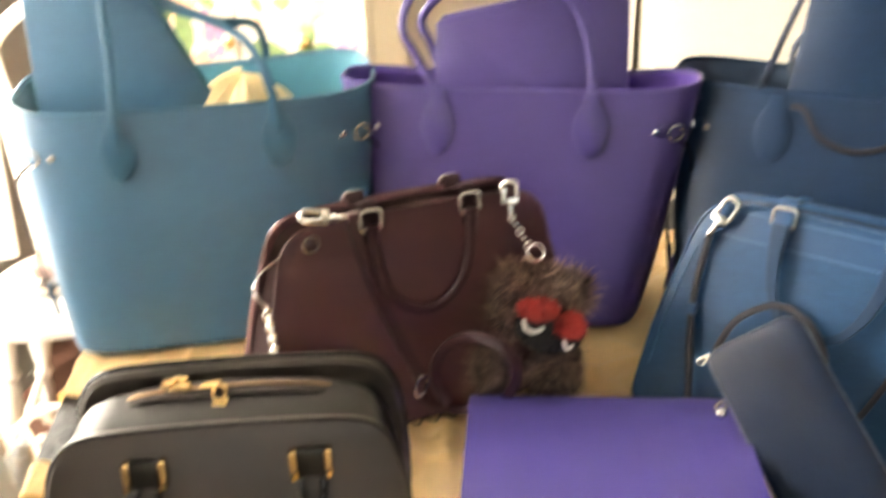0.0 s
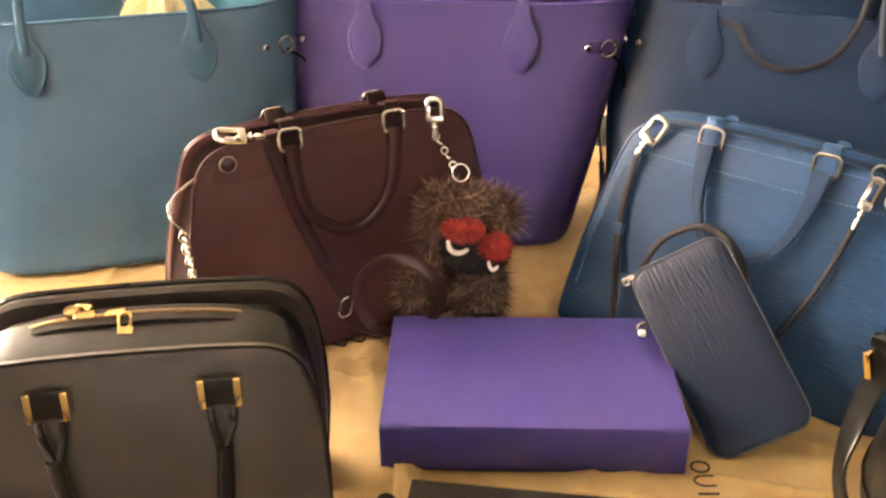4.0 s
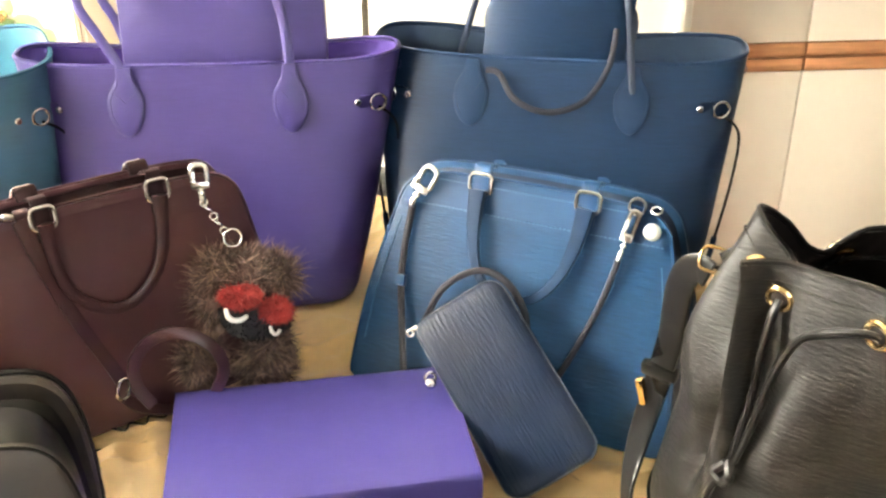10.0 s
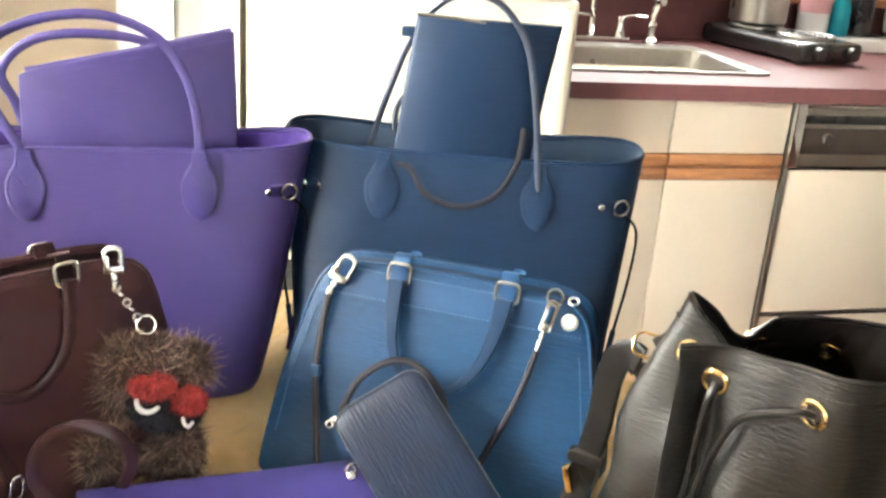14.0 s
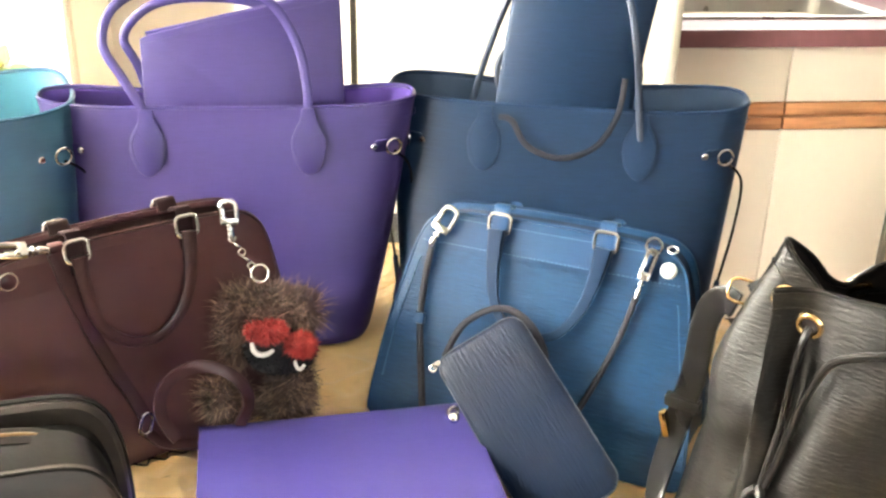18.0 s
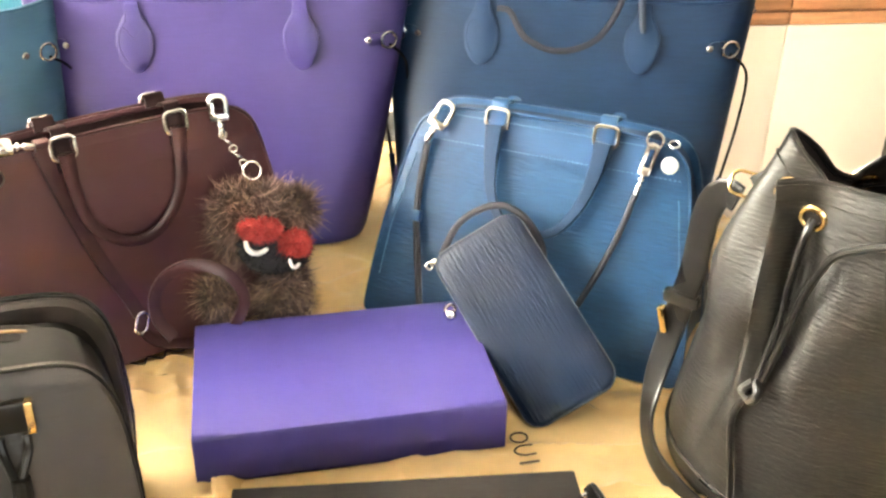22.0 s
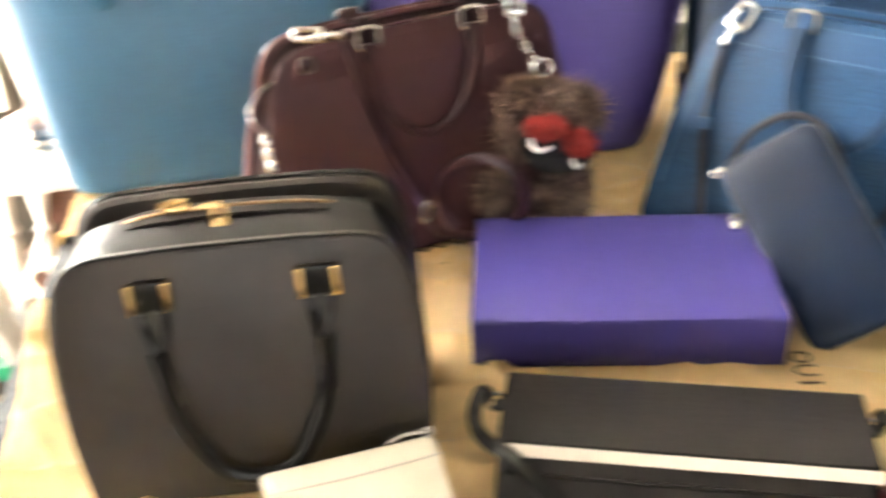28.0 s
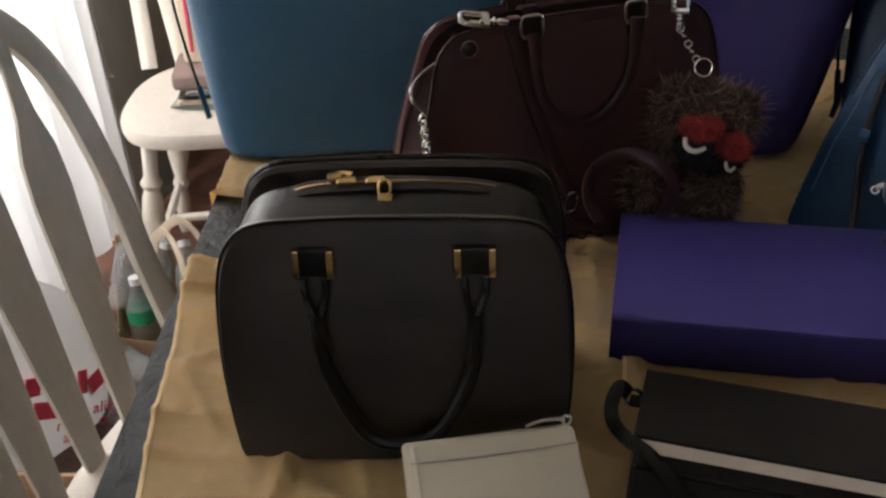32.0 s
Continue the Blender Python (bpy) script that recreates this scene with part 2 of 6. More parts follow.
M = dict(
    teal=mat("teal_grained_leather", (0.035, 0.100, 0.176), 0.42, bump=0.3, bscale=(40, 40, 420), wear=0.04, vary=0.08, scale=4),
    teal_in=mat("teal_suede_lining", (0.010, 0.105, 0.155), 0.85, vary=0.1, sheen=0.3),
    teal_edge=mat("teal_handle_leather", (0.018, 0.080, 0.145), 0.4, vary=0.08),
    purple=mat("purple_grained_leather", (0.040, 0.0275, 0.124), 0.42, bump=0.22, bscale=(40, 40, 420), wear=0.04, vary=0.08, scale=4, spec=0.35),
    purple_in=mat("purple_suede_lining", (0.045, 0.018, 0.17), 0.85, vary=0.1, sheen=0.2),
    purple_edge=mat("purple_handle_leather", (0.034, 0.023, 0.125), 0.40, vary=0.08),
    navy=mat("navy_grained_leather", (0.0050, 0.0185, 0.048), 0.46, bump=0.35, bscale=(40, 40, 420), wear=0.12, vary=0.08, scale=4, spec=0.22),
    navy_in=mat("navy_suede_lining", (0.008, 0.026, 0.06), 0.85, vary=0.1, sheen=0.2),
    navy_edge=mat("navy_handle_leather", (0.008, 0.024, 0.060), 0.55, vary=0.08, spec=0.2),
    grey_edge=mat("dark_strap_edge", (0.026, 0.024, 0.030), 0.55, vary=0.1, spec=0.15),
    blue=mat("blue_grained_leather", (0.0100, 0.042, 0.104), 0.38, bump=0.65, bscale=(60, 60, 440), wear=0.16, vary=0.1, scale=3, spec=0.27),
    blue_handle=mat("dark_blue_handle_leather", (0.0054, 0.021, 0.055), 0.42, vary=0.1, spec=0.22),
    blue_band=mat("blue_leather_band", (0.012, 0.045, 0.113), 0.40, bump=0.2, bscale=(42, 42, 460), wear=0.06, vary=0.1, spec=0.28),
    wallet_thread=mat("pale_grey_thread", (0.17, 0.17, 0.19), 0.6, vary=0.1),
    stitch=mat("blue_stitching", (0.050, 0.13, 0.24), 0.7, vary=0.1),
    plum=mat("plum_grained_leather", (0.074, 0.029, 0.032), 0.46, bump=0.16, bscale=(40, 40, 420), wear=0.02, vary=0.06, scale=4, spec=0.36),
    # plum leather with the shade of the gap between panels in its colour
    plum_shade=mat("shaded_plum_leather", (0.020, 0.007, 0.008), 0.6, vary=0.1, spec=0.2),
    # blue leather darkened for the shaded opening behind the front panel
    blue_shade=mat("shaded_blue_leather", (0.006, 0.016, 0.042), 0.5, vary=0.1, spec=0.25),
    plum_edge=mat("plum_piping_leather", (0.046, 0.017, 0.019), 0.34, vary=0.1, spec=0.4),
    pouch=mat("dark_navy_glossy_grained_leather", (0.0038, 0.0102, 0.028), 0.33, bump=0.8, bscale=(420, 48, 4), wear=0.06, vary=0.1, scale=5, spec=0.26),
    black=mat("black_grained_leather", (0.035, 0.028, 0.024), 0.42, bump=0.2, bscale=(50, 50, 300), vary=0.2, spec=0.42, scale=4),
    black_s=mat("black_smooth_leather", (0.009, 0.008, 0.0074), 0.30, vary=0.15, coat=0.08, bump=0.1, bscale=(90, 90, 90), spec=0.22),
    black_bucket=mat("black_creased_grained_leather", (0.0105, 0.009, 0.0075), 0.42, spec=0.27, bump=0.85, bscale=(75, 75, 480), wear=0.3, vary=0.2, coat=0.08),
    black_soft=mat("black_soft_leather", (0.0095, 0.008, 0.0072), 0.42, vary=0.2, spec=0.18, bump=0.2, bscale=(60, 60, 60)),
    black_flat=mat("black_satin_leather", (0.016, 0.013, 0.012), 0.5, vary=0.15, spec=0.2, bump=0.15, bscale=(60, 240, 60)),
    black_in=mat("black_bag_inside", (0.019, 0.015, 0.0135), 0.85, vary=0.2, spec=0.08),
    box=mat("violet_box_leather", (0.046, 0.036, 0.172), 0.40, bump=0.15, bscale=(60, 60, 60), vary=0.06, scale=3, spec=0.28),
    white=mat("off_white_grained_leather", (0.80, 0.73, 0.59), 0.42, bump=0.15, bscale=(60, 320, 60), vary=0.05, coat=0.1),
    red=mat("red_grained_leather", (0.145, 0.010, 0.015), 0.40, bump=0.5, bscale=(26, 260, 60), wear=0.14, vary=0.1, coat=0.35),
    cream_edge=mat("cream_leather_edge", (0.62, 0.55, 0.47), 0.5, vary=0.08),
    silver=mat("polished_steel", (0.74, 0.73, 0.71), 0.2, 1.0, vary=0.08, rvary=0.05),
    zip_brass=mat("dull_zip_brass", (0.22, 0.14, 0.075), 0.45, 1.0, vary=0.2, scale=200),
    gold=mat("polished_brass", (0.78, 0.56, 0.27), 0.16, 1.0, vary=0.08),
    cloth=mat("yellow_cotton_flannel", (0.86, 0.61, 0.29), 0.62, bump=0.4, bscale=(700, 700, 700), vary=0.10, scale=5, sheen=0.3, dist=0.0006),
    pale_cloth=mat("pale_yellow_flannel", (0.80, 0.64, 0.36), 0.95, bump=0.4, bscale=(300, 300, 300), vary=0.06, sheen=0.3),
    print=mat("brown_cloth_print", (0.05, 0.03, 0.02), 0.9, vary=0.1),
    vinyl=mat("grey_marbled_vinyl", (0.014, 0.0145, 0.0155), 0.55, bump=1.0, bscale=(38, 38, 38), wear=0.75, vary=0.4, scale=9, dist=0.006, spec=0.14),
    wood_white=mat("whitewashed_wood", (0.76, 0.69, 0.60), 0.42, bump=0.25, bscale=(60, 60, 8), vary=0.06, wear=0.04, coat=0.15),
    oak=mat("oiled_oak", (0.42, 0.19, 0.085), 0.45, bump=0.35, bscale=(6, 90, 90), wear=0.25, vary=0.12, scale=5),
    table_wood=mat("brown_table_wood", (0.20, 0.10, 0.05), 0.45, bump=0.3, bscale=(6, 80, 80), wear=0.2, vary=0.15),
    laminate=mat("cream_laminate", (0.80, 0.705, 0.57), 0.38, vary=0.03, scale=3, bump=0.08, bscale=(200, 200, 20)),
    fridge=mat("ivory_enamel", (0.72, 0.67, 0.56), 0.3, vary=0.025, scale=2, bump=0.1, bscale=(160, 160, 160)),
    counter=mat("plum_laminate", (0.165, 0.062, 0.066), 0.58, vary=0.14, scale=30, bump=0.05, bscale=(200, 200, 200)),
    steel=mat("brushed_steel", (0.52, 0.51, 0.48), 0.3, 1.0, vary=0.08, bump=0.15, bscale=(8, 300, 300), wear=0.06),
    chrome=mat("chrome", (0.78, 0.78, 0.77), 0.08, 1.0, vary=0.03, rvary=0.04),
    black_plastic=mat("black_plastic", (0.012, 0.012, 0.013), 0.28, vary=0.15, coat=0.3),
    dark_panel=mat("dark_brown_panel", (0.030, 0.022, 0.018), 0.3, vary=0.1, coat=0.3),
    wall=mat("cream_wall_paint", (0.74, 0.66, 0.54), 0.75, vary=0.03, scale=2, bump=0.15, bscale=(90, 90, 90)),
    # taupe of the west wall; also dulls the unseen walls against bounce
    wall_dim=mat("taupe_and_dimmed_wall", (0.30, 0.26, 0.23), 0.8, vary=0.05, scale=2, bump=0.15, bscale=(90, 90, 90)),
    trim=mat("white_gloss_paint", (0.82, 0.80, 0.74), 0.35, vary=0.03, scale=3),
    grey=mat("grey_paint", (0.26, 0.26, 0.24), 0.5, vary=0.06),
    # unseen ceiling, its white dulled so less light comes down on the table
    ceiling=mat("dimmed_ceiling", (0.55, 0.52, 0.47), 0.9, vary=0.02),
    floor=mat("dark_red_brown_floor", (0.10, 0.045, 0.030), 0.4, bump=0.3, bscale=(5, 60, 60), wear=0.25, vary=0.2),
    paper=mat("brown_kraft_paper", (0.42, 0.27, 0.16), 0.85, vary=0.1, bump=0.4, bscale=(40, 40, 40), dist=0.003),
    parcel=mat("mauve_brown_paper", (0.24, 0.165, 0.145), 0.7, vary=0.1, bump=0.4, bscale=(30, 30, 30), dist=0.004),
    paper_pale=mat("pale_paper", (0.70, 0.58, 0.44), 0.8, vary=0.08),
    ink_red=mat("red_print", (0.66, 0.06, 0.11), 0.5, vary=0.08),
    leaf=mat("painted_leaf_green", (0.16, 0.24, 0.09), 0.6, vary=0.3, scale=30),
    grape=mat("painted_mauve", (0.42, 0.22, 0.33), 0.6, vary=0.25, scale=40),
    peach=mat("painted_peach", (0.66, 0.42, 0.26), 0.6, vary=0.2, scale=30),
    ivory=mat("ivory_cupboard_paint", (0.68, 0.60, 0.48), 0.5, vary=0.05),
    pet=mat("clear_bottle_plastic", (0.93, 0.96, 0.96), 0.08, trans=0.85, vary=0.03, bump=1.0, bscale=(70, 70, 40), dist=0.012, coat=0.5),
    navy_strap=mat("dark_navy_strap_edge", (0.016, 0.024, 0.045), 0.42, vary=0.1),
    green=mat("green_bottle_label", (0.02, 0.26, 0.12), 0.4, vary=0.1),
    aqua=mat("aqua_soap_bottle", (0.02, 0.40, 0.50), 0.15, vary=0.05, trans=0.35),
    pink=mat("pink_ceramic", (0.66, 0.36, 0.38), 0.3, vary=0.05),
    porcelain=mat("white_porcelain", (0.80, 0.80, 0.79), 0.15, vary=0.02, coat=0.5),
    cobalt=mat("cobalt_blue_glaze", (0.05, 0.09, 0.32), 0.2, vary=0.3, scale=60),
    fur=mat("grey_brown_fur", (0.090, 0.051, 0.040), 0.6, vary=0.6, scale=60),
    fur_tip=mat("pale_fur_tips", (0.30, 0.20, 0.15), 0.6, vary=0.4, scale=60),
    fur_red=mat("red_fur", (0.36, 0.034, 0.030), 0.7, vary=0.35, scale=60),
    fur_black=mat("black_fur", (0.008, 0.007, 0.009), 0.8, vary=0.3, scale=60),
    fur_white=mat("white_fur", (0.80, 0.78, 0.74), 0.8, vary=0.1, scale=60),
)


def film_material(name, colour, low, high):
    m = bpy.data.materials.new(name)
    m.use_nodes = True
    nt = m.node_tree
    out, b = nt.nodes["Material Output"], nt.nodes["Principled BSDF"]
    b.inputs["Base Color"].default_value, b.inputs["Roughness"].default_value = colour, 0.6
    tr, mx, nz, mr = (nt.nodes.new(k) for k in ("ShaderNodeBsdfTranslucent", "ShaderNodeMixShader", "ShaderNodeTexNoise", "ShaderNodeMapRange"))
    tr.inputs[0].default_value = colour
    nz.inputs["Scale"].default_value = 60
    mr.inputs[3].default_value, mr.inputs[4].default_value = low, high
    nt.links.new(nz.outputs[0], mr.inputs[0]), nt.links.new(mr.outputs[0], mx.inputs[0])
    nt.links.new(b.outputs[0], mx.inputs[1]), nt.links.new(tr.outputs[0], mx.inputs[2]), nt.links.new(mx.outputs[0], out.inputs[0])
    return m


M["vane"] = film_material("translucent_blind_fabric", (0.80, 0.79, 0.77, 1), 0.55, 0.7)
M["bag_white"] = film_material("thin_white_plastic_film", (0.92, 0.92, 0.92, 1), 0.6, 0.85)


# ---- geometry helpers ----
def mesh_of(name, bm, material, crease=35):
    bm.normal_update()
    for f in bm.faces:
        f.smooth = True
    for e in bm.edges:
        e.smooth = not (len(e.link_faces) == 2 and e.calc_face_angle(0) > radians(crease))
    me = bpy.data.meshes.new(name)
    bm.to_mesh(me)
    bm.free()
    me.materials.append(M[material] if isinstance(material, str) else material)
    return me


def part(name, bm, material, parent=None, label="", m=None, crease=35):
    ob = new(name, mesh_of(name, bm, material, crease))
    if parent is not None:
        ob.parent = parent
    if m is not None:
        ob.matrix_basis = m
    if label:
        ob["label"] = label
    return ob


def thing(name, m, label, category, group="", kind=""):
    ob = new(name)
    ob.empty_display_size = 0.03
    ob.matrix_basis = m
    return tagged(ob, label, category, group, kind)


def solid(name, bm, material, label, category, group="", kind="", m=None):
    return tagged(part(name, bm, material, None, "", m), label, category, group, kind)


def loft(rings, closed=True, caps=(True, True), bm=None):
    """Skin over rings of equal length. closed: whether each ring closes on itself."""
    bm = bm or bmesh.new()
    rows = [[bm.verts.new(p) for p in ring] for ring in rings]
    n = len(rows[0])
    for a, b in zip(rows, rows[1:]):
        for i in range(n if closed else n - 1):
            j = (i + 1) % n
            bm.faces.new((a[i], a[j], b[j], b[i]))
    if closed and caps[0]:
        bm.faces.new(rows[0][::-1])
    if closed and caps[1]:
        bm.faces.new(rows[-1])
    bmesh.ops.recalc_face_normals(bm, faces=bm.faces)
    return bm


def block(sx, sy, sz, at=(0, 0, 0), bevel=0.0, seg=2, bm=None, turn=None):
    """A box centred at `at`, with rounded edges."""
    own = bmesh.new()
    bmesh.ops.create_cube(own, size=1)
    bmesh.ops.scale(own, vec=(sx, sy, sz), verts=own.verts)
    if bevel:
        bmesh.ops.bevel(own, geom=list(own.edges), offset=bevel, segments=seg, affect="EDGES", profile=0.6)
    own.transform(Matrix.Translation(at) @ (turn or Matrix()))
    return own if bm is None else merge(bm, own)


def merge(bm, other):
    me = bpy.data.meshes.new("tmp")
    other.to_mesh(me)
    other.free()
    bm.from_mesh(me)
    bpy.data.meshes.remove(me)
    return bm


def spline(points, steps=6, closed=False):
    """Catmull-Rom through the points."""
    p = [Vector(q) for q in points]
    n, out = len(p), []
    for i in range(n if closed else n - 1):
        a, b, c, d = (p[(i + k) % n] if closed else p[min(max(i + k, 0), n - 1)] for k in (-1, 0, 1, 2))
        for s in range(steps):
            t = s / steps
            out.append(0.5 * (2 * b + (c - a) * t + (2 * a - 5 * b + 4 * c - d) * t * t + (3 * b - 3 * c + d - a) * t ** 3))
    return out if closed else out + [p[-1]]


def tube(points, w, h=None, seg=8, closed=False, up=(0, 0, 1), smooth=6, bm=None, square=False, taper=None):
    """Sweep of an ellipse (or rounded strap) w wide and h thick; h lies along `up`."""
    h = h or w
    p = spline(points, smooth, closed) if smooth else [Vector(q) for q in points]
    n, rings = len(p), []
    for i in range(n):
        a, b = (p[i - 1], p[(i + 1) % n]) if closed else (p[max(i - 1, 0)], p[min(i + 1, n - 1)])
        d = (b - a).normalized()
        side = d.cross(Vector(up(i / (n - 1)) if callable(up) else up))
        if side.length < 1e-4:
            side = d.cross(Vector((0.3, 1, 0.2)))
        side.normalize()
        top = side.cross(d)
        k = taper(i / (n - 1)) if taper else 1
        ring = []
        for j in range(seg):
            a_ = 2 * math.pi * (j + 0.5) / seg
            c, s = math.cos(a_), math.sin(a_)
            if square:
                e = 0.35
                c, s = math.copysign(abs(c) ** e, c), math.copysign(abs(s) ** e, s)
            ring.append(p[i] + side * (c * w * k / 2) + top * (s * h * k / 2))
        rings.append(ring)
    if closed:
        rings.append(rings[0])
        out = loft(rings, caps=(False, False), bm=None)
        bmesh.ops.remove_doubles(out, verts=out.verts, dist=1e-6)
    else:
        out = loft(rings)
    return out if bm is None else merge(bm, out)


def lathe(profile, seg=16, bm=None, at=(0, 0, 0), turn=None):
    """Turn a profile of (radius, height) round z."""
    rings = [[(max(r, 1e-4) * math.cos(2 * math.pi * i / seg), max(r, 1e-4) * math.sin(2 * math.pi * i / seg), z) for i in range(seg)] for r, z in profile]
    out = loft(rings)
    out.transform(Matrix.Translation(at) @ (turn or Matrix()))
    return out if bm is None else merge(bm, out)


def torus(R, r, at=(0, 0, 0), turn=None, seg=18, cs=8, bm=None, stretch=1.0):
    pts = [(R * math.cos(2 * math.pi * i / seg), stretch * R * math.sin(2 * math.pi * i / seg), 0) for i in range(seg)]
    out = tube(pts, 2 * r, seg=cs, closed=True, smooth=0)
    out.transform(Matrix.Translation(at) @ (turn or Matrix()))
    return out if bm is None else merge(bm, out)


FACE = pose(0, 0, 0, 90)  # turns a flat thing in x, y to stand and face -y


def loop_outline(w, h, r, n=5):
    """Rounded rectangle in x, y."""
    pts = []
    for cx, cy, a0 in ((w / 2 - r, h / 2 - r, 0), (-w / 2 + r, h / 2 - r, 90), (-w / 2 + r, -h / 2 + r, 180), (w / 2 - r, -h / 2 + r, 270)):
        pts += [(cx + r * math.cos(radians(a0 + 90 * k / n)), cy + r * math.sin(radians(a0 + 90 * k / n))) for k in range(n + 1)]
    return pts


def square_ring(w, h, r, at=(0, 0, 0), turn=None, bm=None, corner=0.006):
    out = tube([(x, y, 0) for x, y in loop_outline(w, h, corner)], 2 * r, seg=8, closed=True, smooth=0)
    out.transform(Matrix.Translation(at) @ (turn or Matrix()))
    return out if bm is None else merge(bm, out)


def slab(outline, thick, bevel=0.0, at=(0, 0, 0), turn=None):
    """A flat plate with the outline in x, y, and rounded rims."""
    if bevel:
        c = Vector((sum(p[0] for p in outline) / len(outline), sum(p[1] for p in outline) / len(outline)))
        shr = lambda k: [Vector(p[:2]) + (c - Vector(p[:2])).normalized() * k for p in outline]
        levels = [(0, bevel), (bevel * 0.3, bevel * 0.3), (bevel, 0), (thick - bevel, 0), (thick - bevel * 0.3, bevel * 0.3), (thick, bevel)]
        rings = [[(p.x, p.y, z) for p in shr(k)] for z, k in levels]
    else:
        rings = [[(p[0], p[1], z) for p in outline] for z in (0, thick)]
    out = loft(rings)
    out.transform(Matrix.Translation(at) @ (turn or Matrix()))
    return out


TABLE = 0.757  # where things stand


# ---- room ----
def boxes(name, spans, material, label, category):
    bm = bmesh.new()
    for x0, x1, y0, y1, z0, z1 in spans:
        block(x1 - x0, y1 - y0, z1 - z0, ((x0 + x1) / 2, (y0 + y1) / 2, (z0 + z1) / 2), bm=bm)
    return solid(name, bm, material, label, category, kind="structure")


boxes("floor", [(-2.2, 3.2, -2.7, 2.3, -0.1, 0)], "floor", "dark red-brown floor of the kitchen", "floor")
boxes("ceiling", [(-2.2, 3.2, -2.7, 2.3, 2.45, 2.55)], "ceiling", "plain unseen ceiling greyed against bounce light", "ceiling")
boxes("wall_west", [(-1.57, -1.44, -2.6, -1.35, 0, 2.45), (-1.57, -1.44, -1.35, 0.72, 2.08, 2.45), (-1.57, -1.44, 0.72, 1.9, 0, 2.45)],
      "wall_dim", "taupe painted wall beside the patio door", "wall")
boxes("wall_north", [(-1.85, 0.87, 1.9, 2.0, 0, 2.45), (0.87, 0.97, 1.9, 2.22, 0, 2.45), (0.97, 1.15, 2.12, 2.22, 0, 2.45), (1.15, 2.35, 2.12, 2.22, 0, 1.09), (1.15, 2.35, 2.12, 2.22, 1.98, 2.45), (2.35, 3.1, 2.12, 2.22, 0, 2.45)],
      "wall", "cream painted wall behind fridge and sink", "wall")
# east and south walls are out of view, darkened to cut bounced light
boxes("wall_east", [(3.1, 3.2, -2.6, 2.22, 0, 2.45)], "wall_dim", "plain unseen wall darkened against bounce light", "wall")
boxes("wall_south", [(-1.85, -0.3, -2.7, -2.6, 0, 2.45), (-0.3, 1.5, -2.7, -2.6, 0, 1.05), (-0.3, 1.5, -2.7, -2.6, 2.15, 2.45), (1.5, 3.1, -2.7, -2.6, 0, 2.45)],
      "wall_dim", "unseen wall darkened against bounce, with the added fill opening", "wall")
# frames of the openings
boxes("window_1", [(1.15, 2.35, 2.12, 2.18, 1.09, 1.13), (1.15, 2.35, 2.12, 2.18, 1.94, 1.98), (1.15, 1.19, 2.12, 2.18, 1.13, 1.94), (2.31, 2.35, 2.12, 2.18, 1.13, 1.94)],
      "trim", "white window frame over the sink", "window")
# unseen rear opening and frame, added to carry the fill lamp
boxes("rear_fill_frame", [(-0.3, 1.5, -2.66, -2.6, 1.05, 1.1), (-0.3, 1.5, -2.66, -2.6, 2.1, 2.15), (-0.3, -0.25, -2.66, -2.6, 1.1, 2.1), (1.45, 1.5, -2.66, -2.6, 1.1, 2.1)],
      "trim", "added unseen white frame round the rear fill", "window")
boxes("patio_door", [(-1.54, -1.48, -1.35, 0.72, 0, 0.05), (-1.54, -1.48, -1.35, 0.72, 2.03, 2.08), (-1.54, -1.48, -1.35, -1.29, 0.05, 2.03), (-1.54, -1.48, 0.66, 0.72, 0.05, 2.03), (-1.54, -1.48, -0.36, -0.29, 0.05, 2.03)],
      "trim", "white patio door frame behind vertical blinds", "door")
# white door casing beside the fridge, grey strip for the dark gap in it
boxes("door_casing", [(-0.13, 0.02, 1.78, 1.9, 0, 2.1), (0.1, 0.2, 1.76, 1.9, 0, 2.1)], "trim", "white glossy door casing beside the fridge", "door casing")
boxes("gap_strip", [(0.022, 0.098, 1.8, 1.9, 0, 2.08)], "grey", "grey strip for the dark gap between casing boards", "door")
boxes("baseboard", [(-0.9, -0.132, 1.885, 1.9, 0, 0.1), (2.96, 3.1, 2.105, 2.12, 0, 0.1)], "trim", "white baseboard along the wall", "baseboard")

# vertical blinds: each vane a thin curved strip
blind = thing("vertical_blind", pose(-1.34, 0.0, 0), "white translucent vertical blind before the patio door", "blind")
part("headrail", block(0.05, 2.44, 0.05, (0, -0.50, 2.1), 0.006), "trim", blind)
vane_bm = bmesh.new()
rings = []
for z in (0.04, 1.05, 2.07):
    rings.append([(0.012 * math.cos(math.pi * (k / 6 - 0.5)) + 0.0, 0.043 * (k / 3 - 1), z) for k in range(7)])
loft(rings, closed=False, bm=vane_bm)
vane_me = mesh_of("vane", vane_bm, "vane")
rng = random.Random(5)
for i in range(31):
    v = new("vane", vane_me)
    v.parent = blind
    v.matrix_basis = pose(rng.uniform(-0.004, 0.004), -1.69 + i * 0.079, 0, 0, 0, -18 + rng.uniform(-5, 5))
# the blind's last vanes in shadow, as flat overlapping panels coloured grey
t = thing("shaded_end_vanes", pose(-1.325, 0.73, 0), "blind's last vanes, their shadow put in as grey", "curtain")
for k in range(3):
    part("fold", block(0.006, 0.085, 2.05, (-0.012 * k, 0.068 * k, 1.06), 0.002, turn=pose(0, 0, 0, 0, 0, -10 + 5 * k)), "grey", t)
part("hem", block(0.010, 0.20, 0.03, (-0.012, 0.07, 0.035), 0.003), "grey", t)


